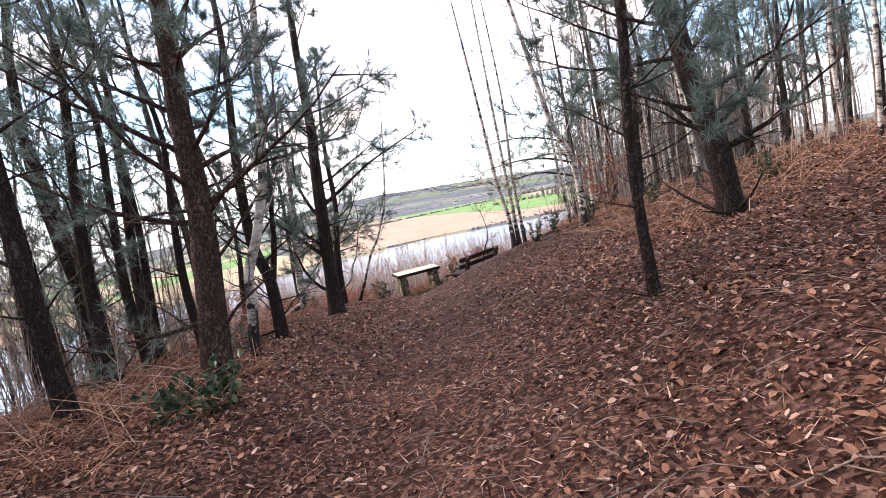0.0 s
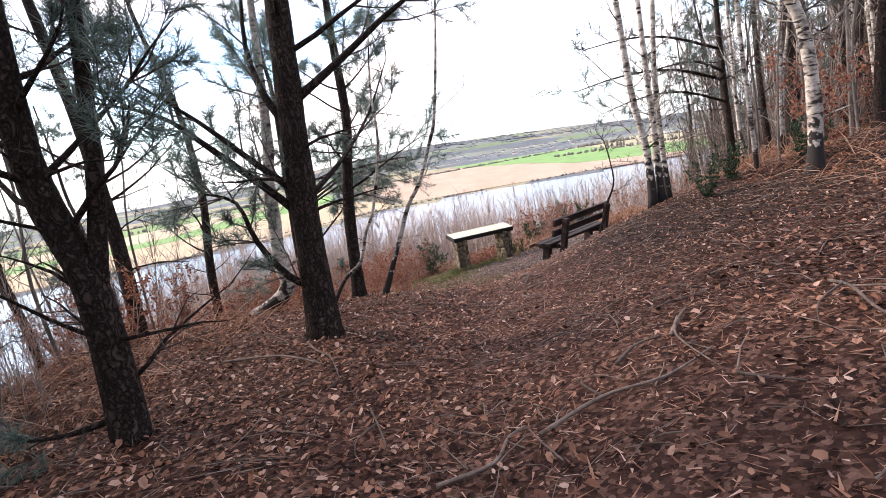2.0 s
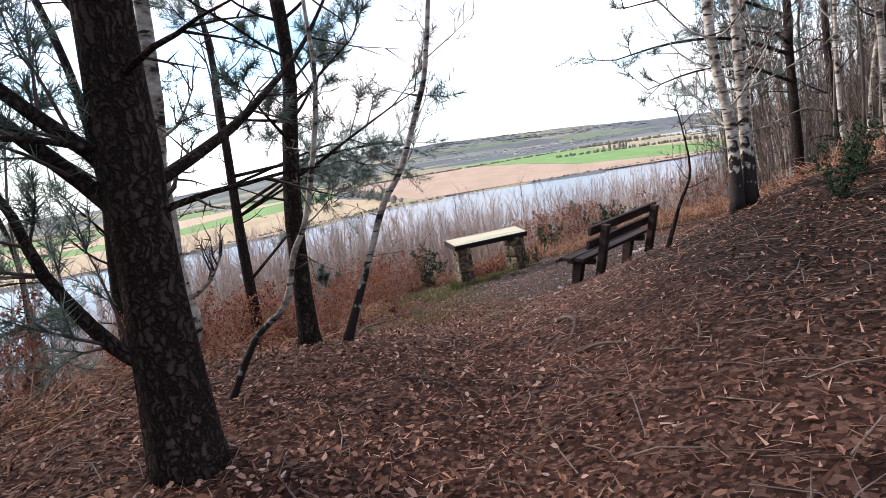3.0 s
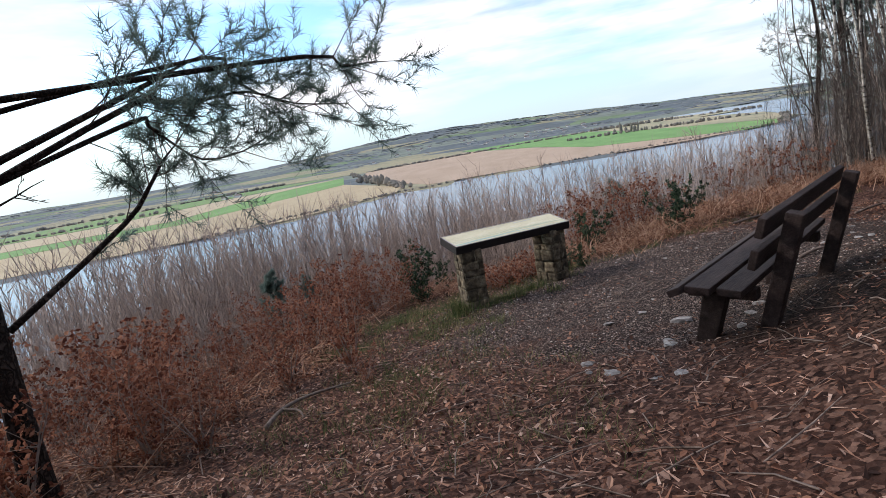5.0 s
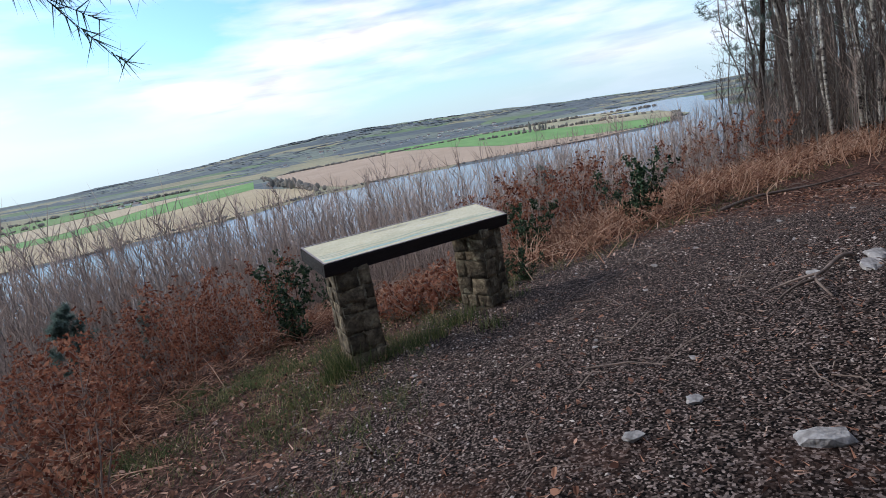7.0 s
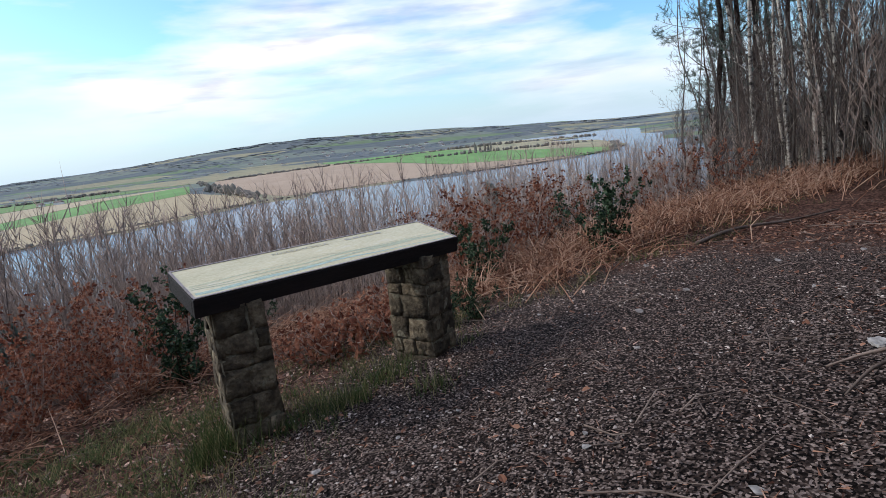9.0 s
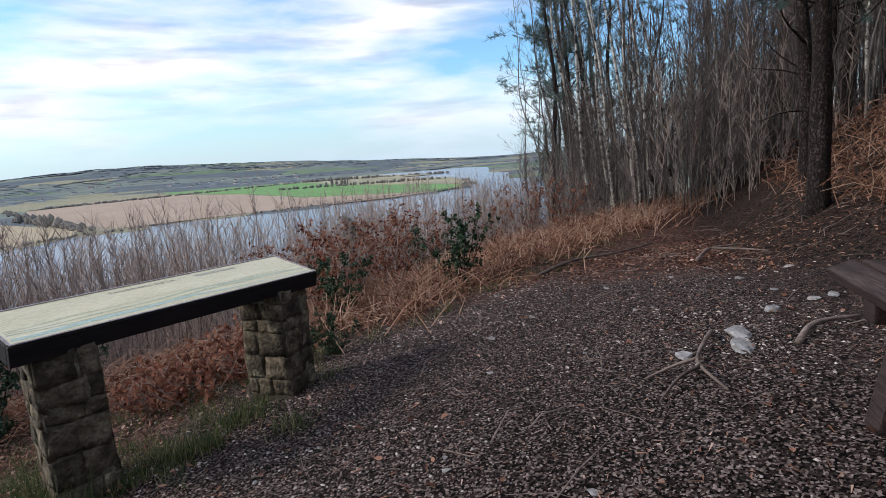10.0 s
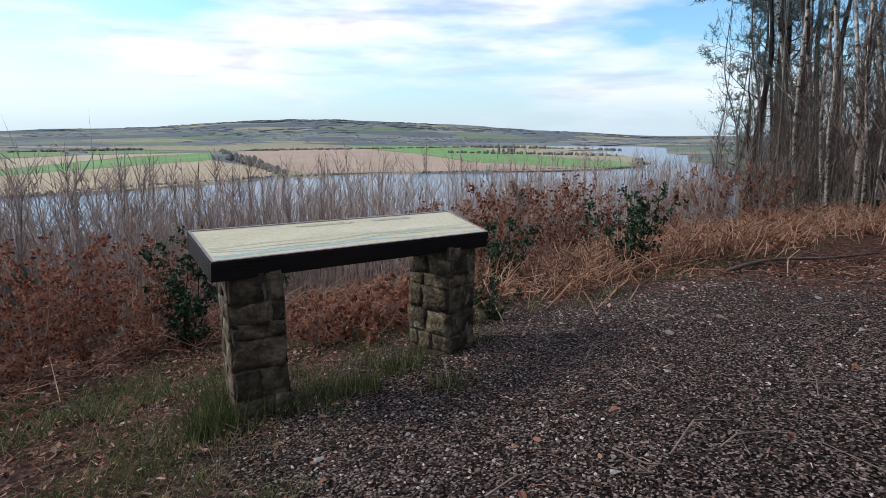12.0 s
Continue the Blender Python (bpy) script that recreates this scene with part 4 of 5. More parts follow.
# ---- the panorama table ----
def build_panel():
    fl, fr = Vector((-2.56, 18.42, 0.44)), Vector((-1.16, 19.29, 0.40))
    along = (fr - fl)
    width = along.length
    yaw = math.degrees(math.atan2(along.y, along.x))
    thing = new("panorama_table")
    thing.matrix_world = pose(-1.86, 18.855, 0.42, 0, math.degrees(math.atan2(0.03, width)), yaw)
    tilt = pose(0, 0, 0, 11, 0, 0)
    w, d, t = width / 2, 0.43, 0.095
    frame_part = Shape()
    frame_part.box(-w, w, 0, 0.03, -t, 0, tilt)
    bevelled("front_board", frame_part, FRAME_WOOD, 0.005, thing)
    s = Shape()
    s.box(-w, w, d - 0.03, d, -t, 0, tilt)
    bevelled("back_board", s, FRAME_WOOD, 0.005, thing)
    for x in (-w, w - 0.03):
        s = Shape()
        s.box(x, x + 0.03, 0.031, d - 0.031, -t, 0, tilt)
        bevelled("side_board", s, FRAME_WOOD, 0.005, thing)
    s = Shape()
    s.box(-w + 0.031, w - 0.031, 0.031, d - 0.031, -t + 0.004, -0.012, tilt)
    part("base_board", s, FRAME_WOOD, thing, smooth=False)
    m = material("panel_print", [(0.3, (0.52, 0.47, 0.27)), (0.55, (0.66, 0.59, 0.36)), (0.75, (0.74, 0.70, 0.54))], 2.2, 0.26, 0.0, 60, stretch=(0.6, 2.5, 1), spec=0.5)
    s = Shape()
    s.box(-w + 0.012, w - 0.012, 0.012, d - 0.012, -0.011, 0.004, tilt)
    sheet = bevelled("printed_sheet", s, m, 0.002, thing, "cream printed panorama under a clear sheet")
    edge_m = material("panel_edge", [(0.3, (0.22, 0.18, 0.17)), (0.7, (0.36, 0.31, 0.30))], 20, 0.4, 0.0, 60)
    s = Shape()
    for a in ((-w + 0.006, w - 0.006, 0.004, 0.016), (-w + 0.006, w - 0.006, d - 0.016, d - 0.004), (-w + 0.004, -w + 0.016, 0.017, d - 0.017), (w - 0.016, w - 0.004, 0.017, d - 0.017)):
        s.box(a[0], a[1], a[2], a[3], 0.0042, 0.0075, tilt)
    part("edge_strip", s, edge_m, thing, smooth=False)
    ink = material("faded_ink", [(0.3, (0.33, 0.31, 0.24)), (0.7, (0.42, 0.39, 0.30))], 20, 0.4, 0.0, 60)
    txt = bpy.data.curves.new("title", "FONT")
    txt.body, txt.size, txt.align_x = "PANORAMA DE LA", 0.042, "LEFT"
    txt.extrude = 0.0004
    txt.materials.append(ink)
    tmp = bpy.data.objects.new("title", txt)
    scene.collection.objects.link(tmp)
    bpy.context.view_layer.update()
    me = bpy.data.meshes.new_from_object(tmp.evaluated_get(bpy.context.evaluated_depsgraph_get()))
    bpy.data.objects.remove(tmp)
    title = part("title", me, ink, sheet, "faded grey capitals")
    title.matrix_basis = tilt @ Matrix.Translation((-0.28, d - 0.085, 0.0052))
    s = Shape()
    for k in range(5):
        s.box(0.20 + k * 0.055, 0.245 + k * 0.055, d - 0.082, d - 0.056, 0.0046, 0.0054, tilt)
    part("faded_word", s, ink, sheet, "faded letters that can no longer be read", smooth=False)
    # the painted landscape: a pale green plain and a blue-green river
    for col, rows in (((0.40, 0.43, 0.27), ((0.10, 0.030, 0.0), (0.135, 0.018, 0.7))), ((0.34, 0.46, 0.38), ((0.055, 0.035, 1.5),)), ((0.50, 0.49, 0.31), ((0.17, 0.02, 2.2),))):
        s = Shape()
        for y0, h, ph in rows:
            i = len(s.v)
            n = 40
            for k in range(n + 1):
                x = -w + 0.03 + (2 * w - 0.06) * k / n
                yy = y0 + 0.012 * math.sin(x * 5 + ph) + 0.006 * math.sin(x * 13 + ph)
                hh = h * (0.6 + 0.4 * math.sin(x * 3.1 + ph * 2))
                s.v += [tilt @ Vector((x, yy, 0.0048)), tilt @ Vector((x, yy + max(hh, 0.004), 0.0048))]
            for k in range(n):
                s.f.append((i + 2 * k, i + 2 * k + 2, i + 2 * k + 3, i + 2 * k + 1))
        part("painted_band", s, material("painted_band", [(0.3, col), (0.7, tuple(min(1, c * 1.15) for c in col))], 12, 0.25, 0, 60, spec=0.5), sheet, "pale green painted band", smooth=False)
    tagged(thing, "long cream panorama panel in a dark wooden frame on pillars", "information panel")
    # two pillars of rough stone courses
    for px in (-0.60, 0.60):
        pil = new("stone_pillar")
        top = 0.42 - 0.095 * math.cos(radians(11)) + 0.03 - 0.025 * px * 0.9
        c = thing.matrix_world @ Vector((px, 0.185, 0))
        g = ground_z(c.x, c.y) - 0.12
        pil.matrix_world = pose(c.x, c.y, g, 0, 0, yaw + (-8 if px < 0 else 16))
        h = top - g
        core = Shape()
        core.box(-0.125, 0.125, -0.155, 0.155, 0, h)
        bevelled("core", core, MORTAR, 0.02, pil, rough=0.012, cuts=5, seed=px * 10)
        r2 = random.Random(int(px * 100))
        z = 0.06
        while z < h - 0.05:
            hh = min(r2.uniform(0.07, 0.17), h - z - 0.004)
            for side_k in range(4):
                span = 0.25 if side_k in (0, 2) else 0.31
                u = 0.0
                while u < span - 0.03:
                    ww = min(r2.uniform(0.09, 0.24), span - u)
                    if span - u - ww < 0.05:
                        ww = span - u
                    s = Shape()
                    if side_k == 0:
                        s.box(-0.125 + u + 0.003, -0.125 + u + ww - 0.003, -0.163, -0.13, z + 0.002, z + hh - 0.003)
                    elif side_k == 2:
                        s.box(-0.125 + u + 0.003, -0.125 + u + ww - 0.003, 0.13, 0.163, z + 0.002, z + hh - 0.003)
                    elif side_k == 1:
                        s.box(0.10, 0.133, -0.155 + u + 0.003, -0.155 + u + ww - 0.003, z + 0.002, z + hh - 0.003)
                    else:
                        s.box(-0.133, -0.10, -0.155 + u + 0.003, -0.155 + u + ww - 0.003, z + 0.002, z + hh - 0.003)
                    bevelled("stone", s, STONE, 0.01, pil, rough=0.015, cuts=3, seed=r2.random() * 50)
                    u += ww
            z += hh
        tagged(pil, "rough buff stone pillar under the panorama panel", "pillar", "panel pillars")


build_panel()


# ---- the bench ----
def build_bench():
    a, b = Vector((-0.985, 15.43, 0)), Vector((0.29, 17.02, 0))
    yaw = math.degrees(math.atan2(b.y - a.y, b.x - a.x))
    mid = (a + b) / 2
    half = (b - a).length / 2
    seat = 0.605
    bench = new("park_bench")
    bench.matrix_world = pose(mid.x, mid.y, 0, 0, 0, yaw)

    def board(name, y, z, depth, th, rx, x0=-half, x1=half):
        s = Shape()
        s.box(x0, x1, -depth, 0, -th, 0)
        ob = bevelled(name, s, BENCH_WOOD, 0.007, bench)
        ob.matrix_basis = pose(0, y, z, rx, 0, 0)

    # the front edge lies on the local x axis, the back towards local minus y
    board("seat_slat", 0.0, seat - 0.02, 0.085, 0.045, -24)
    board("seat_slat", -0.10, seat + 0.015, 0.145, 0.045, 2, -half + 0.03, half - 0.02)
    board("seat_slat", -0.275, seat + 0.01, 0.135, 0.045, 4, -half + 0.05, half - 0.04)
    for z, y in ((seat + 0.11, -0.445), (seat + 0.29, -0.49)):
        s = Shape()
        s.box(-half + 0.10, half - 0.02, -0.022, 0.022, 0, 0.115)
        ob = bevelled("back_board", s, BENCH_WOOD, 0.007, bench)
        ob.matrix_basis = pose(0, y, z, 14, 0, 0)
    for x in (-half + 0.30, half - 0.30):
        g = 0.0
        s = Shape()
        s.box(-0.05, 0.05, -0.07, 0.07, g, seat - 0.075)
        for k in (0, 1, 2, 3):
            s.v[k].y *= 0.75
        ob = bevelled("front_leg", s, BENCH_WOOD, 0.01, bench)
        ob.matrix_basis = pose(x, -0.07, 0, 13, 0, 0)
        s = Shape()
        s.box(-0.05, 0.05, -0.045, 0.045, g, seat + 0.42)
        ob = bevelled("back_leg", s, BENCH_WOOD, 0.01, bench)
        ob.matrix_basis = pose(x, -0.40, 0, 13, 0, 0)
        s = Shape()
        s.box(-0.04, 0.04, -0.42, -0.02, seat - 0.125, seat - 0.052)
        ob = bevelled("bearer", s, BENCH_WOOD, 0.008, bench)
        ob.matrix_basis = pose(x, 0, 0, 0, 0, 0)
    tagged(bench, "weathered dark wooden bench with plank seat and back", "bench")


build_bench()


# ---- what lies and grows on the ground ----
def xe_of(y):
    return -4.6 + 1.6 * smooth_step(11, 18, y)


def lookout(x, y):
    """How much of the gravel of the lookout lies here, from 0 to 1."""
    return 1 - smooth_step(0.75, 1.25, math.hypot((x + 0.1) * 0.37, (y - 18.0) * 0.40))


def shaded_earth_at(x, y):
    """How much of the shade-darkened earth lies here, from 0 to 1."""
    return smooth_step(-1.0, 0.2, x - 0.8 * max(y - 15.4, 0)) * smooth_step(8.5, 12, y)


def scatter_litter():
    rng = random.Random(11)
    v, f = [], []
    count = 0
    while count < 112000:
        x, y = rng.uniform(-6.0, 7.0), -0.6 + 21.6 * rng.random() ** 1.15
        path = math.exp(-((x + 1.3 - 0.05 * y) / 0.9) ** 2)
        if rng.random() < 0.88 * path or rng.random() < 0.88 * lookout(x, y) or (y > 12 and rng.random() < 0.3) or rng.random() < 0.5 * shaded_earth_at(x, y):
            continue
        p = on_ground(x, y)
        a, tilt, roll = rng.uniform(0, 6.283), rng.gauss(0.12, 0.25), rng.gauss(0, 0.35)
        ln = 0.02 + 0.05 * rng.random() ** 1.3 * 0.85 * (0.58 if y > 10 else 0.9)
        w = ln * rng.uniform(0.22, 0.36)
        d = Vector((math.cos(a) * math.cos(tilt), math.sin(a) * math.cos(tilt), math.sin(tilt)))
        s = Vector((-math.sin(a), math.cos(a), math.sin(roll))).normalized()
        curl = Vector((0, 0, ln * rng.uniform(-0.12, 0.42)))
        p = p + Vector((0, 0, 0.004 + rng.random() * 0.022))
        i = len(v)
        v += [p, p + d * ln * 0.3 + s * w + curl * 0.6, p + d * ln * 0.7 + s * w * 0.85 + curl, p + d * ln + curl * 0.5, p + d * ln * 0.7 - s * w * 0.85 + curl, p + d * ln * 0.3 - s * w + curl * 0.6]
        f += [(i, i + 1, i + 2, i + 3), (i, i + 3, i + 4, i + 5)]
        count += 1
    me = bpy.data.meshes.new("leaf_litter")
    me.from_pydata([tuple(q) for q in v], [], f)
    me.materials.append(LITTER)
    tagged(new("leaf_litter", me), "dry curled brown leaves strewn over the forest floor", "leaves", kind="stuff")


def scatter_shreds():
    """Needles, bark crumbs and twig bits trodden into the path."""
    rng = random.Random(12)
    s = Shape()
    for _ in range(130000):
        x, y = rng.uniform(-4.6, 4.5), -0.4 + 21.5 * rng.random() ** 1.2
        if rng.random() < 0.5 * lookout(x, y) or rng.random() < 0.5 * shaded_earth_at(x, y):
            continue
        a = rng.uniform(0, 6.283)
        d = Vector((math.cos(a), math.sin(a), rng.gauss(0.05, 0.2)))
        s.blade(on_ground(x, y, 0.004 + rng.random() * 0.01), d, Vector((-math.sin(a), math.cos(a), rng.gauss(0, 0.3))), rng.uniform(0.02, 0.10) * (1 - 0.5 * lookout(x, y)), rng.uniform(0.0018, 0.0065) * (1 - 0.3 * lookout(x, y)))
    tagged(part("mulch", s, LITTER, smooth=False), "brown needles and bark crumbs trodden into the path", "mulch", kind="stuff")


def scatter_twigs():
    rng = random.Random(13)
    s = Shape()
    for _ in range(4800):
        x, y = rng.uniform(-5.5, 6.5), -0.4 + 22 * rng.random() ** 1.2
        if rng.random() < 0.7 * lookout(x, y):
            continue
        a = rng.uniform(0, 6.283)
        ln = rng.uniform(0.08, 0.42)
        p = on_ground(x, y, 0.012)
        d = Vector((math.cos(a), math.sin(a), 0))
        q = on_ground(x + d.x * ln, y + d.y * ln, 0.012 + rng.random() * 0.03)
        m = p.lerp(q, 0.5) + Vector((rng.gauss(0, 0.03), rng.gauss(0, 0.03), 0.012))
        r = rng.uniform(0.0015, 0.0052)
        s.tube([p, m, q], [r, r * 0.9, r * 0.5], 3, cap=False)
    tagged(part("twig_litter", s, STICK), "thin pale fallen twigs among the leaves", "twigs", kind="stuff")


def scatter_gravel():
    rng = random.Random(14)
    v, f = [], []
    n = 0
    while n < 64000:
        x, y = rng.uniform(-3.4, 6.0), rng.uniform(14.6, 23)
        if rng.random() > lookout(x, y) ** 0.7 * (1 - 0.6 * shaded_earth_at(x, y)):
            continue
        n += 1
        if rng.random() < 0.75 * smooth_step(-0.05, 0.25, noise.noise(Vector((x, y, 7)) * 0.8)):
            continue
        r = 0.002 + 0.0115 * rng.random() ** 3.2
        p = on_ground(x, y, r * 0.3)
        a = rng.uniform(0, 6.283)
        ca, sa = math.cos(a), math.sin(a)
        i = len(v)
        for qx, qy, qz in ((1, 0, 0), (0, 0.65, 0), (-0.9, 0, 0), (0, -0.55, 0), (rng.uniform(-0.4, 0.4), rng.uniform(-0.3, 0.3), 0.5), (0, 0, -0.5)):
            qx, qy, qz = qx * rng.uniform(0.8, 1.3) * r, qy * rng.uniform(0.8, 1.3) * r, qz * r
            v.append((p.x + ca * qx - sa * qy, p.y + sa * qx + ca * qy, p.z + qz))
        f += [(i, i + 1, i + 4), (i + 1, i + 2, i + 4), (i + 2, i + 3, i + 4), (i + 3, i, i + 4)]
    me = bpy.data.meshes.new("gravel")
    me.from_pydata(v, [], f)
    me.materials.append(GRAVEL)
    tagged(new("gravel", me), "damp grey gravel trodden into the dark earth", "gravel", kind="stuff")


def frond(s, rng, p, a, ln, up):
    """A dead bracken frond: a bowed stalk with drooping leaflets."""
    d = Vector((math.cos(a), math.sin(a), 0))
    side = Vector((-math.sin(a), math.cos(a), 0))
    pts = [p + d * ln * t + Vector((0, 0, ln * up * (t - 0.95 * t * t))) + side * rng.gauss(0, 0.02) for t in (0, 0.25, 0.5, 0.75, 1)]
    s.tube(pts, [0.004, 0.0035, 0.003, 0.002, 0.001], 3, cap=False)
    for k in range(1, 5):
        for h in (0.0, 0.5):
            q = pts[k - 1].lerp(pts[k], h)
            for sg in (-1, 1):
                w = (side * sg + d * 0.5 + Vector((0, 0, rng.uniform(-0.7, 0.1)))).normalized()
                s.blade(q, w, d, ln * rng.uniform(0.10, 0.26), ln * 0.022)


def scatter_bracken():
    rng = random.Random(15)
    s, stalks = Shape(), Shape()
    n = 0
    while n < 6800:
        zone = rng.random()
        if zone < 0.05:
            x, y = rng.uniform(-5.0, -2.65), rng.uniform(2.4, 6.0)
        elif zone < 0.36:
            y = rng.uniform(2.5, 20.5)
            x = xe_of(y) - rng.uniform(-0.7 if y < 14 else 0.9, 4.5)
        elif zone < 0.70:
            x = rng.uniform(-4, 7.5)
            y = 20.9 + 0.5 * max(x, 0) + rng.uniform(-0.5, 2.6)
        else:
            x, y = rng.uniform(1.9, 9), rng.uniform(3, 22)
            v = (y - 12.9) - 0.75 * (x + 1.3) - 0.35 * (x - 0.5)
            if v > 1.2 or (x < 3.0 and y < 6):
                continue
        n += 1
        frond(s, rng, on_ground(x, y), rng.uniform(0, 6.283), rng.uniform(0.22, 0.48), rng.uniform(0.5, 1.5))
        if rng.random() < 0.6:
            a, ln = rng.uniform(0, 6.283), rng.uniform(0.25, 0.7)
            p = on_ground(x, y, 0.02)
            q = on_ground(x + ln * math.cos(a), y + ln * math.sin(a), rng.uniform(0.02, 0.35))
            stalks.tube([p, p.lerp(q, 0.5) + Vector((0, 0, rng.uniform(0, 0.1))), q], [0.004, 0.0035, 0.002], 3, cap=False)
    for _ in range(1500):
        x, y = rng.uniform(2.2, 7.5), rng.uniform(15.5, 22.5)
        if -3.2 < (y - 12.9) - 0.75 * (x + 1.3) - 0.35 * (x - 0.5) < 1.0:
            frond(s, rng, on_ground(x, y), rng.uniform(0, 6.283), rng.uniform(0.25, 0.55), rng.uniform(0.6, 1.6))
    for _ in range(5200):
        if rng.random() < 0.70:
            x = rng.uniform(-1.2, 8.5)
            y = 21.0 + 0.5 * max(x, 0) + rng.gauss(0.7, 0.7)
        else:
            x, y = rng.uniform(2.2, 9), rng.uniform(14, 22)
            if not -2.5 < (y - 12.9) - 0.75 * (x + 1.3) - 0.35 * (x - 0.5) < 1.3:
                continue
        p = on_ground(x, y, -0.02)
        h = rng.uniform(0.18, 0.5)
        lean = Vector((rng.gauss(0, 0.55), rng.gauss(0, 0.55), 1)).normalized()
        bend = Vector((rng.gauss(0, 0.2), rng.gauss(0, 0.2), -0.1)) * h
        stalks.tube([p, p + lean * h * 0.6, p + lean * h + bend], [0.0062, 0.005, 0.003], 3, cap=False)
        for _ in range(2):
            q = p + lean * h * rng.uniform(0.4, 1.0)
            s.blade(q, rand_dir(rng), rand_dir(rng), rng.uniform(0.05, 0.16), 0.006)
    tagged(part("bracken", s, BRACKEN, smooth=False), "collapsed rust-brown dead bracken", "bracken", kind="stuff")
    tagged(part("bracken_stalk", stalks, STALK), "broken tan bracken stalks", "bracken", kind="stuff")


def scatter_grass():
    rng = random.Random(16)
    dry, green = Shape(), Shape()
    for k in range(520):
        z = rng.random()
        if z < 0.45:
            y = rng.uniform(15.2, 20.6)
            x = xe_of(y) + rng.uniform(-0.6, 1.0)
        elif z < 0.7:
            x = rng.uniform(-2.8, -1.0)
            y = 19.0 + 0.6 * (x + 1.86) + rng.uniform(-0.15, 1.4)
        elif z < 0.85:
            x = rng.uniform(-1.2, 4)
            y = 20.4 + 0.45 * max(x, 0) + rng.uniform(-0.4, 0.4)
        else:
            x, y = rng.uniform(-3.6, -1.4), rng.uniform(13.4, 16.5)
        tgt = green if rng.random() < 0.55 else dry
        for _ in range(rng.randint(14, 34)):
            a = rng.uniform(0, 6.283)
            q = on_ground(x + rng.gauss(0, 0.06), y + rng.gauss(0, 0.06), -0.005)
            d = Vector((math.cos(a) * 0.6, math.sin(a) * 0.6, rng.uniform(0.4, 1.2))).normalized()
            tgt.blade(q, d, Vector((-math.sin(a), math.cos(a), 0)), rng.uniform(0.04, 0.14), 0.0022)
    for cx, cy, spread, ln, n in ((-2.62, 18.50, 0.09, 0.24, 420), (-2.66, 18.75, 0.07, 0.30, 200), (-1.92, 18.72, 0.06, 0.15, 220), (-2.1, 18.75, 0.06, 0.14, 140), (-1.72, 18.98, 0.09, 0.16, 260), (-1.48, 18.62, 0.06, 0.12, 120), (-2.25, 18.55, 0.06, 0.12, 120)):
        for _ in range(n):
            a = rng.uniform(0, 6.283)
            q = on_ground(cx + rng.gauss(0, spread), cy + rng.gauss(0, spread), -0.005)
            d = Vector((math.cos(a) * 0.5, math.sin(a) * 0.5, rng.uniform(0.5, 1.3))).normalized()
            (green if rng.random() < 0.75 else dry).blade(q, d, Vector((-math.sin(a), math.cos(a), 0)), ln * rng.uniform(0.5, 1.1), 0.0028)
    for _ in range(170):
        x, y = rng.uniform(-4.3, -2.75), rng.uniform(17.7, 19.7)
        if noise.noise(Vector((x, y, 3)) * 1.3) < -0.12:
            continue
        for _ in range(34):
            a = rng.uniform(0, 6.283)
            q = on_ground(x + rng.gauss(0, 0.07), y + rng.gauss(0, 0.07), -0.005)
            d = Vector((math.cos(a) * 0.7, math.sin(a) * 0.7, rng.uniform(0.3, 1.0))).normalized()
            (green if rng.random() < 0.6 else dry).blade(q, d, Vector((-math.sin(a), math.cos(a), 0)), rng.uniform(0.06, 0.19), 0.003)
    tagged(part("dry_grass", dry, DRY_GRASS, smooth=False), "pale withered grass at the lookout's edge", "grass", kind="stuff")
    tagged(part("green_grass", green, GREEN_GRASS, smooth=False), "short dark green grass tufts round the pillars", "grass", kind="stuff")


scatter_litter()
scatter_shreds()
scatter_twigs()
scatter_gravel()
scatter_bracken()
scatter_grass()


# ---- bushes ----
def make_bush(name, label, category, seed, height, width, leaf_mat, leaves, leaf_len, stem_mat, group="", stems=7, upright=1.0):
    rng = random.Random(seed)
    wood, leaf = Shape(), Shape()
    tips = []
    for k in range(stems):
        a = k * 2.4 + rng.uniform(-0.4, 0.4)
        d = Vector((math.cos(a) * width, math.sin(a) * width, height * upright)).normalized()
        pts = [Vector((rng.gauss(0, 0.03), rng.gauss(0, 0.03), -0.05))]
        for _ in range(5):
            d = (d + rand_dir(rng) * 0.16 + Vector((0, 0, 0.10))).normalized()
            pts.append(pts[-1] + d * height * rng.uniform(0.16, 0.24))
        wood.tube(pts, [0.010, 0.009, 0.007, 0.005, 0.004, 0.002], 4, cap=False)
        for j in range(1, 6):
            for _ in range(3):
                q = (d * 0.5 + rand_dir(rng) * 0.9 + Vector((0, 0, 0.25))).normalized()
                e = pts[j] + q * height * rng.uniform(0.10, 0.26)
                wood.tube([pts[j], e], [0.003, 0.0012], 3, cap=False)
                tips.append((pts[j], e))
    for _ in range(leaves):
        b, e = tips[rng.randrange(len(tips))]
        q = rand_dir(rng)
        q.z -= 0.25
        q.normalize()
        sd = q.cross(rand_dir(rng)).normalized()
        leaf.leaf(b.lerp(e, rng.uniform(0.25, 1.05)) + rand_dir(rng) * 0.02, q, sd, leaf_len * rng.uniform(0.6, 1.2), leaf_len * 0.3, leaf_len * 0.12)
    ob = new(name)
    tagged(part("stem", wood, stem_mat, ob), kind="stuff")
    tagged(part("foliage", leaf, leaf_mat, ob, smooth=False), kind="stuff")
    return tagged(ob, label, category, group)


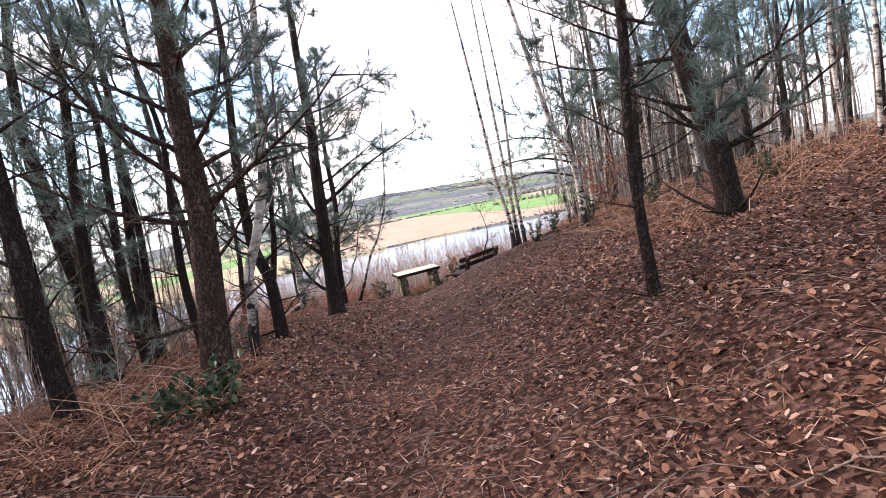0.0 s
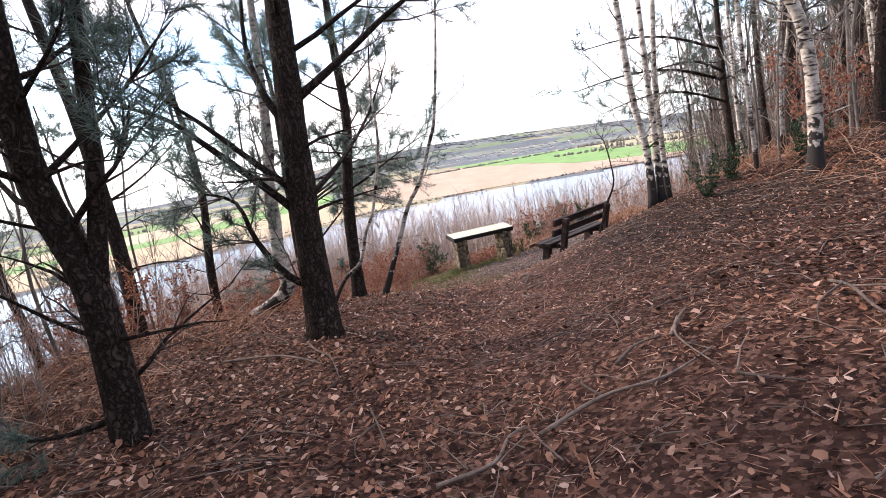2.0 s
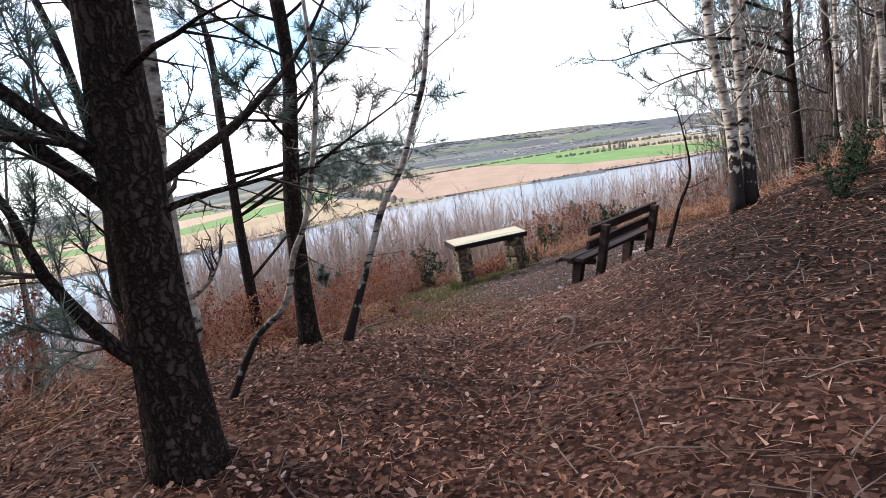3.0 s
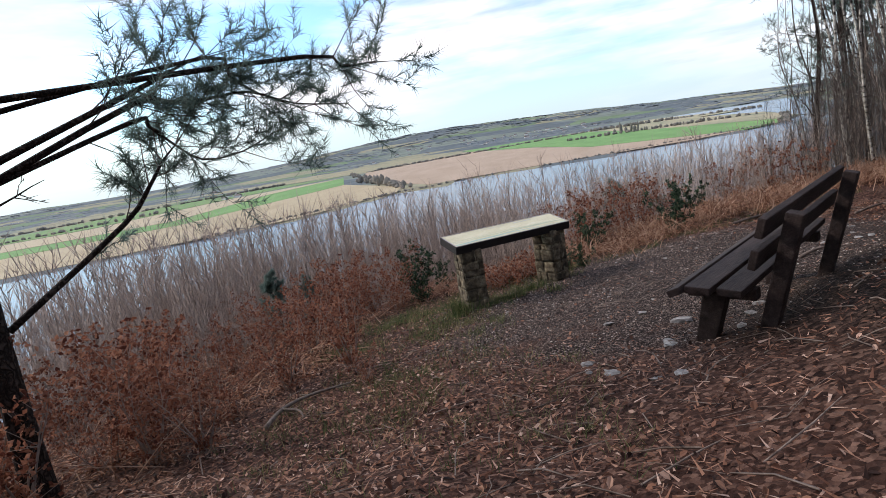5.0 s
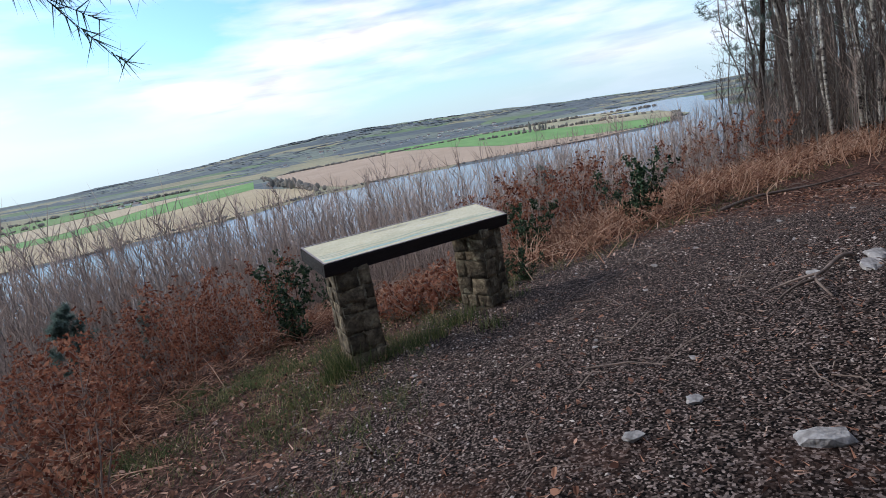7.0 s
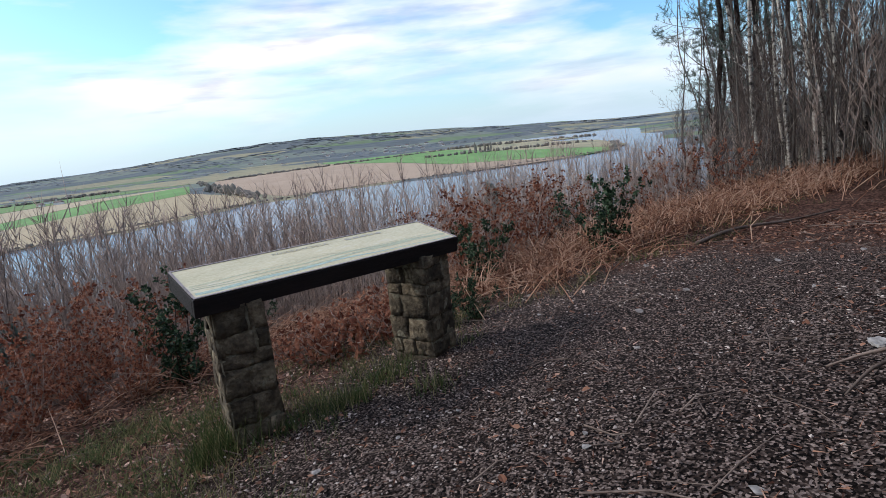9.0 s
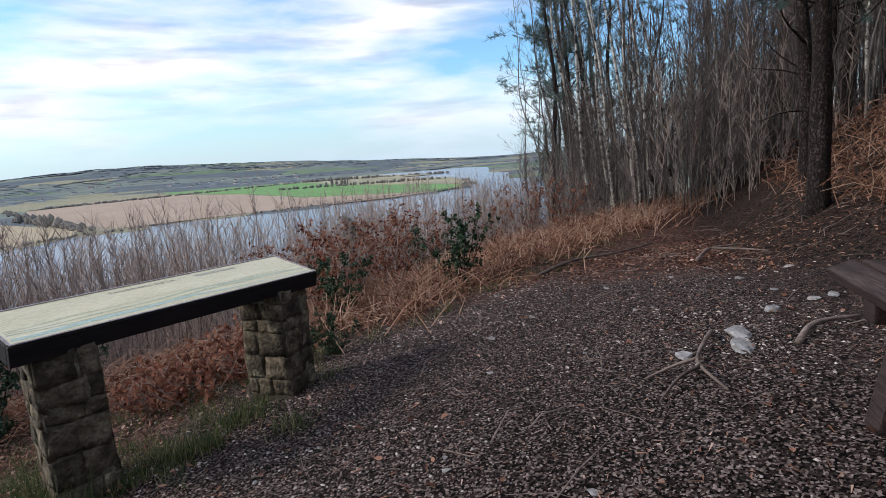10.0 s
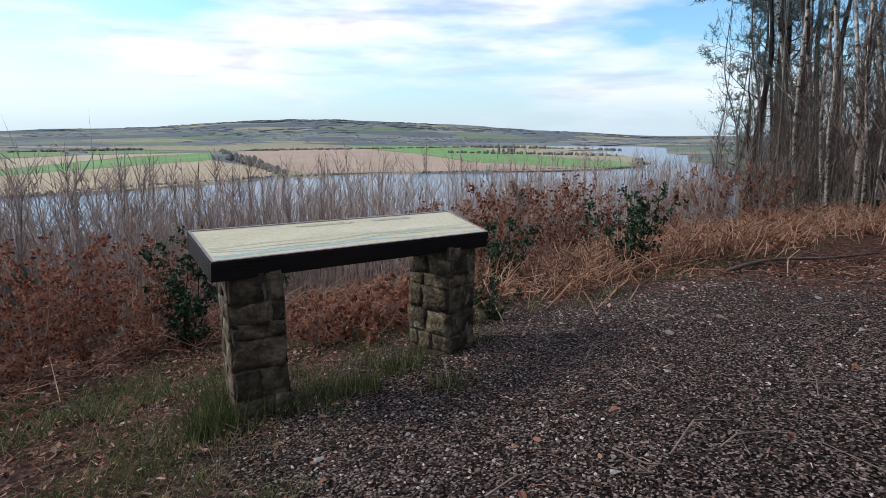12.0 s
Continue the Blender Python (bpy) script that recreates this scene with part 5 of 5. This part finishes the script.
BUSHES = [make_bush("beech_bush", "young beech bush holding copper-brown winter leaves", "bush", 60 + k, 1.15, 0.42 + 0.12 * k, COPPER, 1050, 0.052, RED_TWIG, "copper bushes at the edge") for k in range(3)]
HOLLIES = [make_bush("holly_bush", "dense dark green holly bush", "bush", 70 + k, 0.95, 0.34, HOLLY, 1700, 0.055, DARK_BARK, "holly bushes", stems=6) for k in range(2)]


def place(sources, spots):
    for k, (x, y, s, t) in enumerate(spots):
        src = sources[k % len(sources)]
        m = Matrix.Translation(on_ground(x, y, -0.03)) @ pose(0, 0, 0, 0, 0, t)
        ob = src if k < len(sources) else copy_thing(src, m)
        ob.matrix_basis = m
        ob.scale = (s, s, s)


def bearing(az, d):
    return -1.75 + d * math.sin(radians(az)), 15.9 + d * math.cos(radians(az))


spots = [(*bearing(az, d), s * (1.08 if az > 0 else 0.95), az * 17) for az, d, s in ((-33, 5.2, 0.85), (-29, 5.4, 0.7), (-25, 5.2, 0.75), (-31, 6.6, 1.0), (9.5, 6.2, 0.85), (12, 6.8, 0.9), (16.8, 7.2, 0.85), (18, 8.2, 0.8), (7, 7.4, 0.85), (14, 7.8, 1.0),
         (21, 8.4, 0.8), (-36, 4.8, 0.75), (-40, 5.2, 0.85), (-46, 4.9, 0.7), (28, 9.6, 0.8), (31, 10.5, 0.9), (35, 10.2, 0.8))]
spots += [(-3.35, 16.6, 0.3, 10), (3.4, 14.6, 1.2, 40), (5.0, 16.4, 1.0, 140)]
rng = random.Random(61)
for k in range(48):
    y = rng.uniform(8.5, 22.5)
    spots.append((xe_of(y) - rng.uniform(0.4, 5.0), y, rng.uniform(0.5, 1.0), rng.uniform(0, 360)))
for k in range(16):
    spots.append((rng.uniform(-6.6, -4.3), rng.uniform(12.8, 18.2), rng.uniform(0.35, 0.65), rng.uniform(0, 360)))
place(BUSHES, spots)
place(HOLLIES, [(*bearing(az, d), s, az * 13) for az, d, s in ((-20.5, 5.1, 0.92), (11.6, 5.6, 0.72), (24.3, 6.0, 0.82), (23.5, 9.0, 0.7), (10.5, 4.1, 0.36), (7.5, 4.0, 0.3), (-14, 6.5, 0.6), (20, 9.0, 0.7))] + [(1.3, 13.2, 0.5, 10), (1.9, 14.0, 0.55, 80), (4.4, 9.0, 0.5, 120), (2.7, 13.6, 0.6, 10), (3.6, 11.8, 0.5, 30)])
LOW = [make_bush("beech_seedling", "low beech seedling with curled copper leaves behind the panel", "bush", 64 + k, 0.36, 0.5, COPPER, 280, 0.050, RED_TWIG, "seedlings behind the panel", stems=8) for k in range(2)]
place(LOW, [(*bearing(az, d), s, az * 29) for az, d, s in ((-7, 4.1, 1.0), (-3.5, 4.0, 1.1), (0, 4.2, 1.0), (2.5, 4.4, 1.1), (-5.5, 4.5, 1.2), (-1.5, 4.6, 1.2), (1.5, 4.9, 1.2), (-9, 4.4, 0.9))])
bramble = make_bush("bramble_bush", "low green bramble with arching leafy shoots", "bush", 80, 0.42, 0.6, HOLLY, 420, 0.085, STICK, stems=9, upright=0.7)
bramble.location = on_ground(-2.8, 4.15)
bramble.scale = (0.95, 0.95, 0.95)
YOUNG = make_tree("young_pine", "small young pine among the saplings", "tree", [(0, 0, 0), (0.02, 0, 0.5), (0, 0.02, 1.0)], 0.02, DARK_BARK, 90, limbs=14, low=0.15, reach=0.5, dead=0, top=1.6, group="young pines", rise=0.9, sides=5)
place([YOUNG], [(*bearing(-41, 6.6), 0.75, 0), (*bearing(4.1, 19), 1.75, 60), (*bearing(12.5, 11), 1.1, 120), (*bearing(-33, 8.5), 0.7, 200)])


# ---- fallen branches, stones ----
def branch(label, pts, r, forks=()):
    s = Shape()
    line = spline([on_ground(x, y, dz) for x, y, dz in pts], 4)
    s.tube(line, [r * (1 - 0.6 * k / (len(line) - 1)) for k in range(len(line))], 6)
    ob = part("fallen_branch", s, STICK)
    tagged(ob, label, "branch")
    for fk in forks:
        s2 = Shape()
        ln = spline([on_ground(x, y, dz) for x, y, dz in fk], 3)
        s2.tube(ln, [r * 0.7 * (1 - 0.6 * k / (len(ln) - 1)) for k in range(len(ln))], 5)
        part("fork", s2, STICK, ob)


branch("pale forked stick lying on leaves", ((-0.31, 6.5, 0.02), (-0.16, 6.56, 0.05), (-0.1, 6.9, 0.05), (-0.04, 7.28, 0.02)), 0.011, (((-0.16, 6.56, 0.05), (-0.02, 6.62, 0.05), (0.12, 6.6, 0.02)),))
branch("dark stick lying on the path", ((-0.79, 5.55, 0.02), (-0.64, 5.52, 0.03), (-0.48, 5.49, 0.02)), 0.017)
branch("long pale stick beside the path", ((-2.69, 5.62, 0.02), (-2.72, 5.9, 0.06), (-2.74, 6.2, 0.03)), 0.009)
branch("pale twiggy branch fallen on the uphill litter", ((0.3, 8.72, 0.03), (0.22, 8.4, 0.07), (0.15, 8.06, 0.05), (0.2, 7.75, 0.02)), 0.010, (((0.22, 8.4, 0.07), (0.35, 8.2, 0.08), (0.42, 8.0, 0.03)), ((0.24, 8.5, 0.07), (0.05, 8.35, 0.06), (-0.03, 8.2, 0.02))))
branch("long thin brown stick across the path", ((-1.3, 7.95, 0.02), (-1.0, 8.12, 0.04), (-0.72, 8.1, 0.04), (-0.45, 8.3, 0.02)), 0.011, (((-1.0, 8.12, 0.04), (-1.06, 8.3, 0.04), (-1.05, 8.45, 0.02)),))
branch("pale crooked stick in the litter", ((-1.72, 7.66, 0.02), (-1.5, 7.8, 0.03), (-1.44, 7.98, 0.03), (-1.36, 8.1, 0.02)), 0.010)
branch("thin pale forked stick in the litter", ((-2.2, 8.55, 0.02), (-2.1, 8.3, 0.04), (-1.98, 8.0, 0.02)), 0.008, (((-2.1, 8.3, 0.04), (-2.15, 8.1, 0.03), (-2.12, 7.95, 0.02)),))
branch("short stick on the uphill litter", ((-0.47, 7.98, 0.02), (-0.4, 7.85, 0.03), (-0.31, 7.76, 0.02)), 0.009)
branch("thin brown stick on the uphill litter", ((-0.44, 8.85, 0.02), (-0.55, 8.5, 0.04), (-0.5, 8.09, 0.02)), 0.008)
branch("long thin stick at the pine's foot", ((-3.05, 9.95, 0.02), (-2.85, 9.6, 0.04), (-2.68, 9.4, 0.04), (-2.5, 9.0, 0.02)), 0.009)
branch("broken pale log end among leaves", ((-0.54, 8.62, 0.015), (-0.47, 8.76, 0.03), (-0.37, 8.92, 0.03)), 0.015)
branch("grey-brown fallen stick with bark", ((-0.86, 8.5, 0.02), (-0.74, 8.6, 0.03), (-0.6, 8.64, 0.02)), 0.011)
branch("thin stick on trodden litter", ((-1.2, 9.34, 0.015), (-1.05, 9.36, 0.03), (-0.92, 9.31, 0.015)), 0.009)
branch("dark arched root in the path", ((-1.28, 12.45, 0.0), (-1.18, 12.2, 0.05), (-1.15, 11.95, 0.04), (-1.22, 11.75, 0.0)), 0.02)
branch("dark root crossing the litter", ((-1.2, 11.45, 0.01), (-1.07, 11.38, 0.03), (-0.93, 11.27, 0.01)), 0.014)
branch("pale short stick on the litter", ((-0.6, 11.12, 0.02), (-0.63, 11.0, 0.03), (-0.67, 10.9, 0.02)), 0.010)
branch("pale thin stick lying on leaves", ((-2.25, 11.18, 0.02), (-2.1, 11.2, 0.03), (-1.95, 11.14, 0.02)), 0.009)
branch("crooked mossy branch lying on the ground", ((-3.87, 15.7, 0.03), (-3.86, 15.99, 0.05), (-3.76, 16.3, 0.05), (-3.45, 16.52, 0.03)), 0.022, (((-3.86, 15.99, 0.05), (-3.7, 15.95, 0.03), (-3.6, 15.8, 0.02)),))
branch("pale bent root lifted from the gravel", ((0.6, 17.8, 0.02), (0.45, 17.68, 0.06), (0.28, 17.58, 0.04), (0.12, 17.42, 0.05), (0.08, 17.24, 0.02)), 0.014, (((0.12, 17.42, 0.05), (0.0, 17.42, 0.05), (-0.14, 17.38, 0.01)), ((0.2, 17.5, 0.05), (0.1, 17.55, 0.04), (-0.02, 17.6, 0.01))))
branch("dark root crossing the earth by the bench", ((0.7, 17.4, 0.01), (0.9, 17.46, 0.05), (1.15, 17.4, 0.02)), 0.018)
branch("thin dark branch over the far gravel", ((1.3, 20.6, 0.03), (1.9, 20.9, 0.05), (2.6, 21.0, 0.03), (3.24, 21.1, 0.05)), 0.024)
branch("pale branch at the foot of the bank", ((2.4, 19.6, 0.04), (2.9, 19.9, 0.07), (3.3, 19.8, 0.04)), 0.02, (((2.9, 19.9, 0.07), (3.0, 19.6, 0.05), (2.95, 19.3, 0.02)),))
branch("grey twiggy branch at the slope's edge", ((-3.6, 9.6, 0.03), (-3.1, 9.5, 0.06), (-2.7, 9.3, 0.03)), 0.012)
branch("brown stick lying on the bank", ((1.2, 7.2, 0.03), (1.6, 7.5, 0.05), (2.0, 7.6, 0.03)), 0.013)


def stone(x, y, r, seed):
    r *= 0.82
    rng = random.Random(seed)
    bm = bmesh.new()
    bmesh.ops.create_icosphere(bm, subdivisions=2 if r > 0.03 else 1, radius=1)
    for v in bm.verts:
        v.co = v.co * (1 + 0.55 * noise.noise(v.co * 1.1 + Vector((seed * 3.7, 0, 0)))) + 0.30 * noise.noise_vector(v.co * 2.3 + Vector((0, seed, 0)))
        v.co = Vector((v.co.x * 1.2, v.co.y * 0.85, max(min(v.co.z, 0.62), -0.6) * 0.5)) * r
    me = bpy.data.meshes.new("stone")
    bm.to_mesh(me)
    bm.free()
    me.materials.append(FLINT)
    ob = new("stone", me)
    ob.location = on_ground(x, y, r * 0.08)
    ob.rotation_euler = (rng.uniform(-0.2, 0.2), rng.uniform(-0.2, 0.2), rng.uniform(0, 6.28))
    tagged(ob, "pale grey flint stone bedded in the gravel" if r > 0.05 else "small pale flint lying on the gravel", "stone", "stones of the lookout")


for k, (x, y, r) in enumerate(((-0.7, 16.24, 0.085), (-0.91, 15.7, 0.07), (-1.46, 15.67, 0.05), (-1.35, 15.39, 0.06), (-1.48, 15.51, 0.035), (-1.04, 14.99, 0.045), (-1.16, 15.06, 0.04), (-0.88, 16.69, 0.045), (-1.19, 16.53, 0.05), (0.29, 17.68, 0.05),
                               (1.18, 17.9, 0.06), (1.44, 17.83, 0.04), (1.53, 17.78, 0.04), (0.65, 17.66, 0.09), (0.5, 17.52, 0.075), (2.36, 18.67, 0.05), (1.82, 18.65, 0.045), (0.33, 19.15, 0.035), (-0.1, 18.97, 0.03), (-1.02, 17.55, 0.02),
                               (-0.7, 17.07, 0.025), (-2.06, 17.98, 0.022), (-0.45, 20.3, 0.03), (0.56, 20.15, 0.03), (-0.99, 17.64, 0.018), (1.2, 19.4, 0.035), (1.7, 19.2, 0.03), (2.2, 19.3, 0.04), (0.1, 18.2, 0.02), (-0.4, 18.4, 0.02),
                               (0.8, 18.6, 0.025), (1.6, 18.2, 0.035), (2.0, 18.0, 0.05), (-1.4, 18.2, 0.016), (-0.6, 19.5, 0.022), (-1.7, 18.1, 0.016), (-0.3, 15.95, 0.05), (-0.15, 16.2, 0.055), (0.05, 16.45, 0.045), (-0.5, 15.6, 0.04))):
    stone(x, y, r, k)


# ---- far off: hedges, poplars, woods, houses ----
# the blue-grey of distance haze is put into the crowns' colour
FAR_WOOD = leaf_material("far_hazy_trees", [(0.0, (0.135, 0.155, 0.175)), (0.6, (0.165, 0.182, 0.19)), (1.0, (0.20, 0.21, 0.195))], 0.95)
HEDGE = leaf_material("hedge_twigs", [(0.0, (0.15, 0.14, 0.125)), (1.0, (0.23, 0.205, 0.17))], 0.95)


def clump(s, rng, x, y, z, w, h):
    """A far tree: a ragged many-sided crown on a short stem."""
    i = len(s.v)
    n = 6
    for ring_z, ring_r in ((0.0, 0.25), (0.3, 1.0), (0.7, 0.85)):
        for k in range(n):
            a = 2 * math.pi * k / n
            q = ring_r * rng.uniform(0.7, 1.2) * w / 2
            s.v.append(Vector((x + q * math.cos(a), y + q * math.sin(a), z + h * (ring_z + rng.uniform(-0.06, 0.06)))))
    s.v.append(Vector((x, y, z + h)))
    for r in range(2):
        for k in range(n):
            s.f.append((i + r * n + k, i + r * n + (k + 1) % n, i + (r + 1) * n + (k + 1) % n, i + (r + 1) * n + k))
    for k in range(n):
        s.f.append((i + 2 * n + k, i + 2 * n + (k + 1) % n, i + 3 * n))


def row(name, label, a, b, n, w, h, mat, seed, jitter=4):
    rng = random.Random(seed)
    s = Shape()
    for k in range(n):
        t = (k + rng.random()) / n
        x, y = a[0] + (b[0] - a[0]) * t + rng.gauss(0, jitter), a[1] + (b[1] - a[1]) * t + rng.gauss(0, jitter)
        clump(s, rng, x, y, land_z(x, y) - 0.3, w * rng.uniform(0.6, 1.3), h * rng.uniform(0.5, 1.25))
    tagged(part(name, s, mat, smooth=False), label, "trees", kind="stuff")


row("hedgerow", "dark bare hedgerow between far fields", (-480, 1650), (-155, 800), 90, 9, 8, HEDGE, 1)
row("hedgerow", "line of scattered trees along a far field", (-330, 1180), (-175, 845), 16, 13, 17, HEDGE, 2)
row("hedgerow", "dark hedge behind the green strip", (-1350, 560), (-800, 1180), 90, 9, 7, HEDGE, 3)
row("hedgerow", "low scrub along the river bank", (-337, 541), (-150, 757), 60, 5, 3, HEDGE, 4, 2)
row("hedgerow", "low scrub along the river bank", (-150, 757), (428, 962), 110, 5, 3, HEDGE, 5, 2)
row("hedgerow", "scrub on the headland's bank", (428, 960), (560, 1260), 60, 8, 6, HEDGE, 6, 4)
row("hedgerow", "tree line across the green field", (150, 1560), (560, 1380), 60, 9, 9, HEDGE, 7, 3)
row("poplar_row", "row of tall far poplars", (270, 1530), (330, 1490), 7, 8, 26, HEDGE, 8, 1)
row("hedgerow", "dark tree line before the hills", (-420, 1640), (300, 2100), 130, 14, 6, HEDGE, 9, 8)
row("hedgerow", "dark tree line near the headland", (300, 2080), (760, 1850), 110, 13, 10, HEDGE, 10, 8)
row("hedgerow", "tree line beyond the pale fields", (-1700, 800), (-700, 1700), 140, 15, 8, HEDGE, 11, 10)


def far_woods():
    rng = random.Random(21)
    s = Shape()
    n = 0
    while n < 2500:
        az, r = rng.uniform(-46, 40), 2150 + 2300 * rng.random()
        x, y = r * math.sin(radians(az)), 16 + r * math.cos(radians(az))
        if noise.noise(Vector((x, y, 0)) * 0.0021) < (0.12 if r < 2900 else -0.12 if r < 3900 else -0.4):
            continue
        z = land_z(x, y)
        if z < -60.5:
            continue
        n += 1
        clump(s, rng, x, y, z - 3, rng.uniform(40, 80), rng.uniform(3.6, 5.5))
    tagged(part("far_woods", s, FAR_WOOD, smooth=False), "winter woods on the far hills, tinted blue-grey with haze", "woods", kind="stuff")


far_woods()
WALL_PAINT = material("far_house_wall", [(0.3, (0.60, 0.58, 0.54)), (0.7, (0.78, 0.76, 0.72))], 0.2, 0.9, 0, 1)
SLATE = material("far_house_roof", [(0.3, (0.12, 0.10, 0.10)), (0.7, (0.22, 0.17, 0.15))], 0.2, 0.8, 0, 1)


def far_house(x, y, w, d, h, turn):
    ob = new("house")
    ob.matrix_world = pose(x, y, land_z(x, y) - 0.5, 0, 0, turn)
    s = Shape()
    s.box(-w / 2, w / 2, -d / 2, d / 2, 0, h)
    part("wall", s, WALL_PAINT, ob, smooth=False)
    s = Shape()
    o = 0.6
    s.v = [Vector(q) for q in ((-w / 2 - o, -d / 2 - o, h), (w / 2 + o, -d / 2 - o, h), (w / 2 + o, d / 2 + o, h), (-w / 2 - o, d / 2 + o, h), (-w / 2 - o, 0, h * 1.75), (w / 2 + o, 0, h * 1.75))]
    s.f = [(0, 1, 5, 4), (2, 3, 4, 5), (0, 4, 3), (1, 2, 5), (0, 3, 2, 1)]
    part("roof", s, SLATE, ob, smooth=False)
    tagged(ob, "small white far house with a dark pitched roof", "house", "village below the hills")


rng = random.Random(31)
for k in range(46):
    az = rng.choice((rng.uniform(-14, -6), rng.uniform(-5, 9), rng.uniform(-1, 8), rng.uniform(-33, -26)))
    r = rng.uniform(2450, 2900) if az > -20 else rng.uniform(1500, 2200)
    far_house(r * math.sin(radians(az)), r * math.cos(radians(az)), rng.uniform(10, 22), rng.uniform(8, 11), rng.uniform(4, 6), rng.uniform(-30, 30))
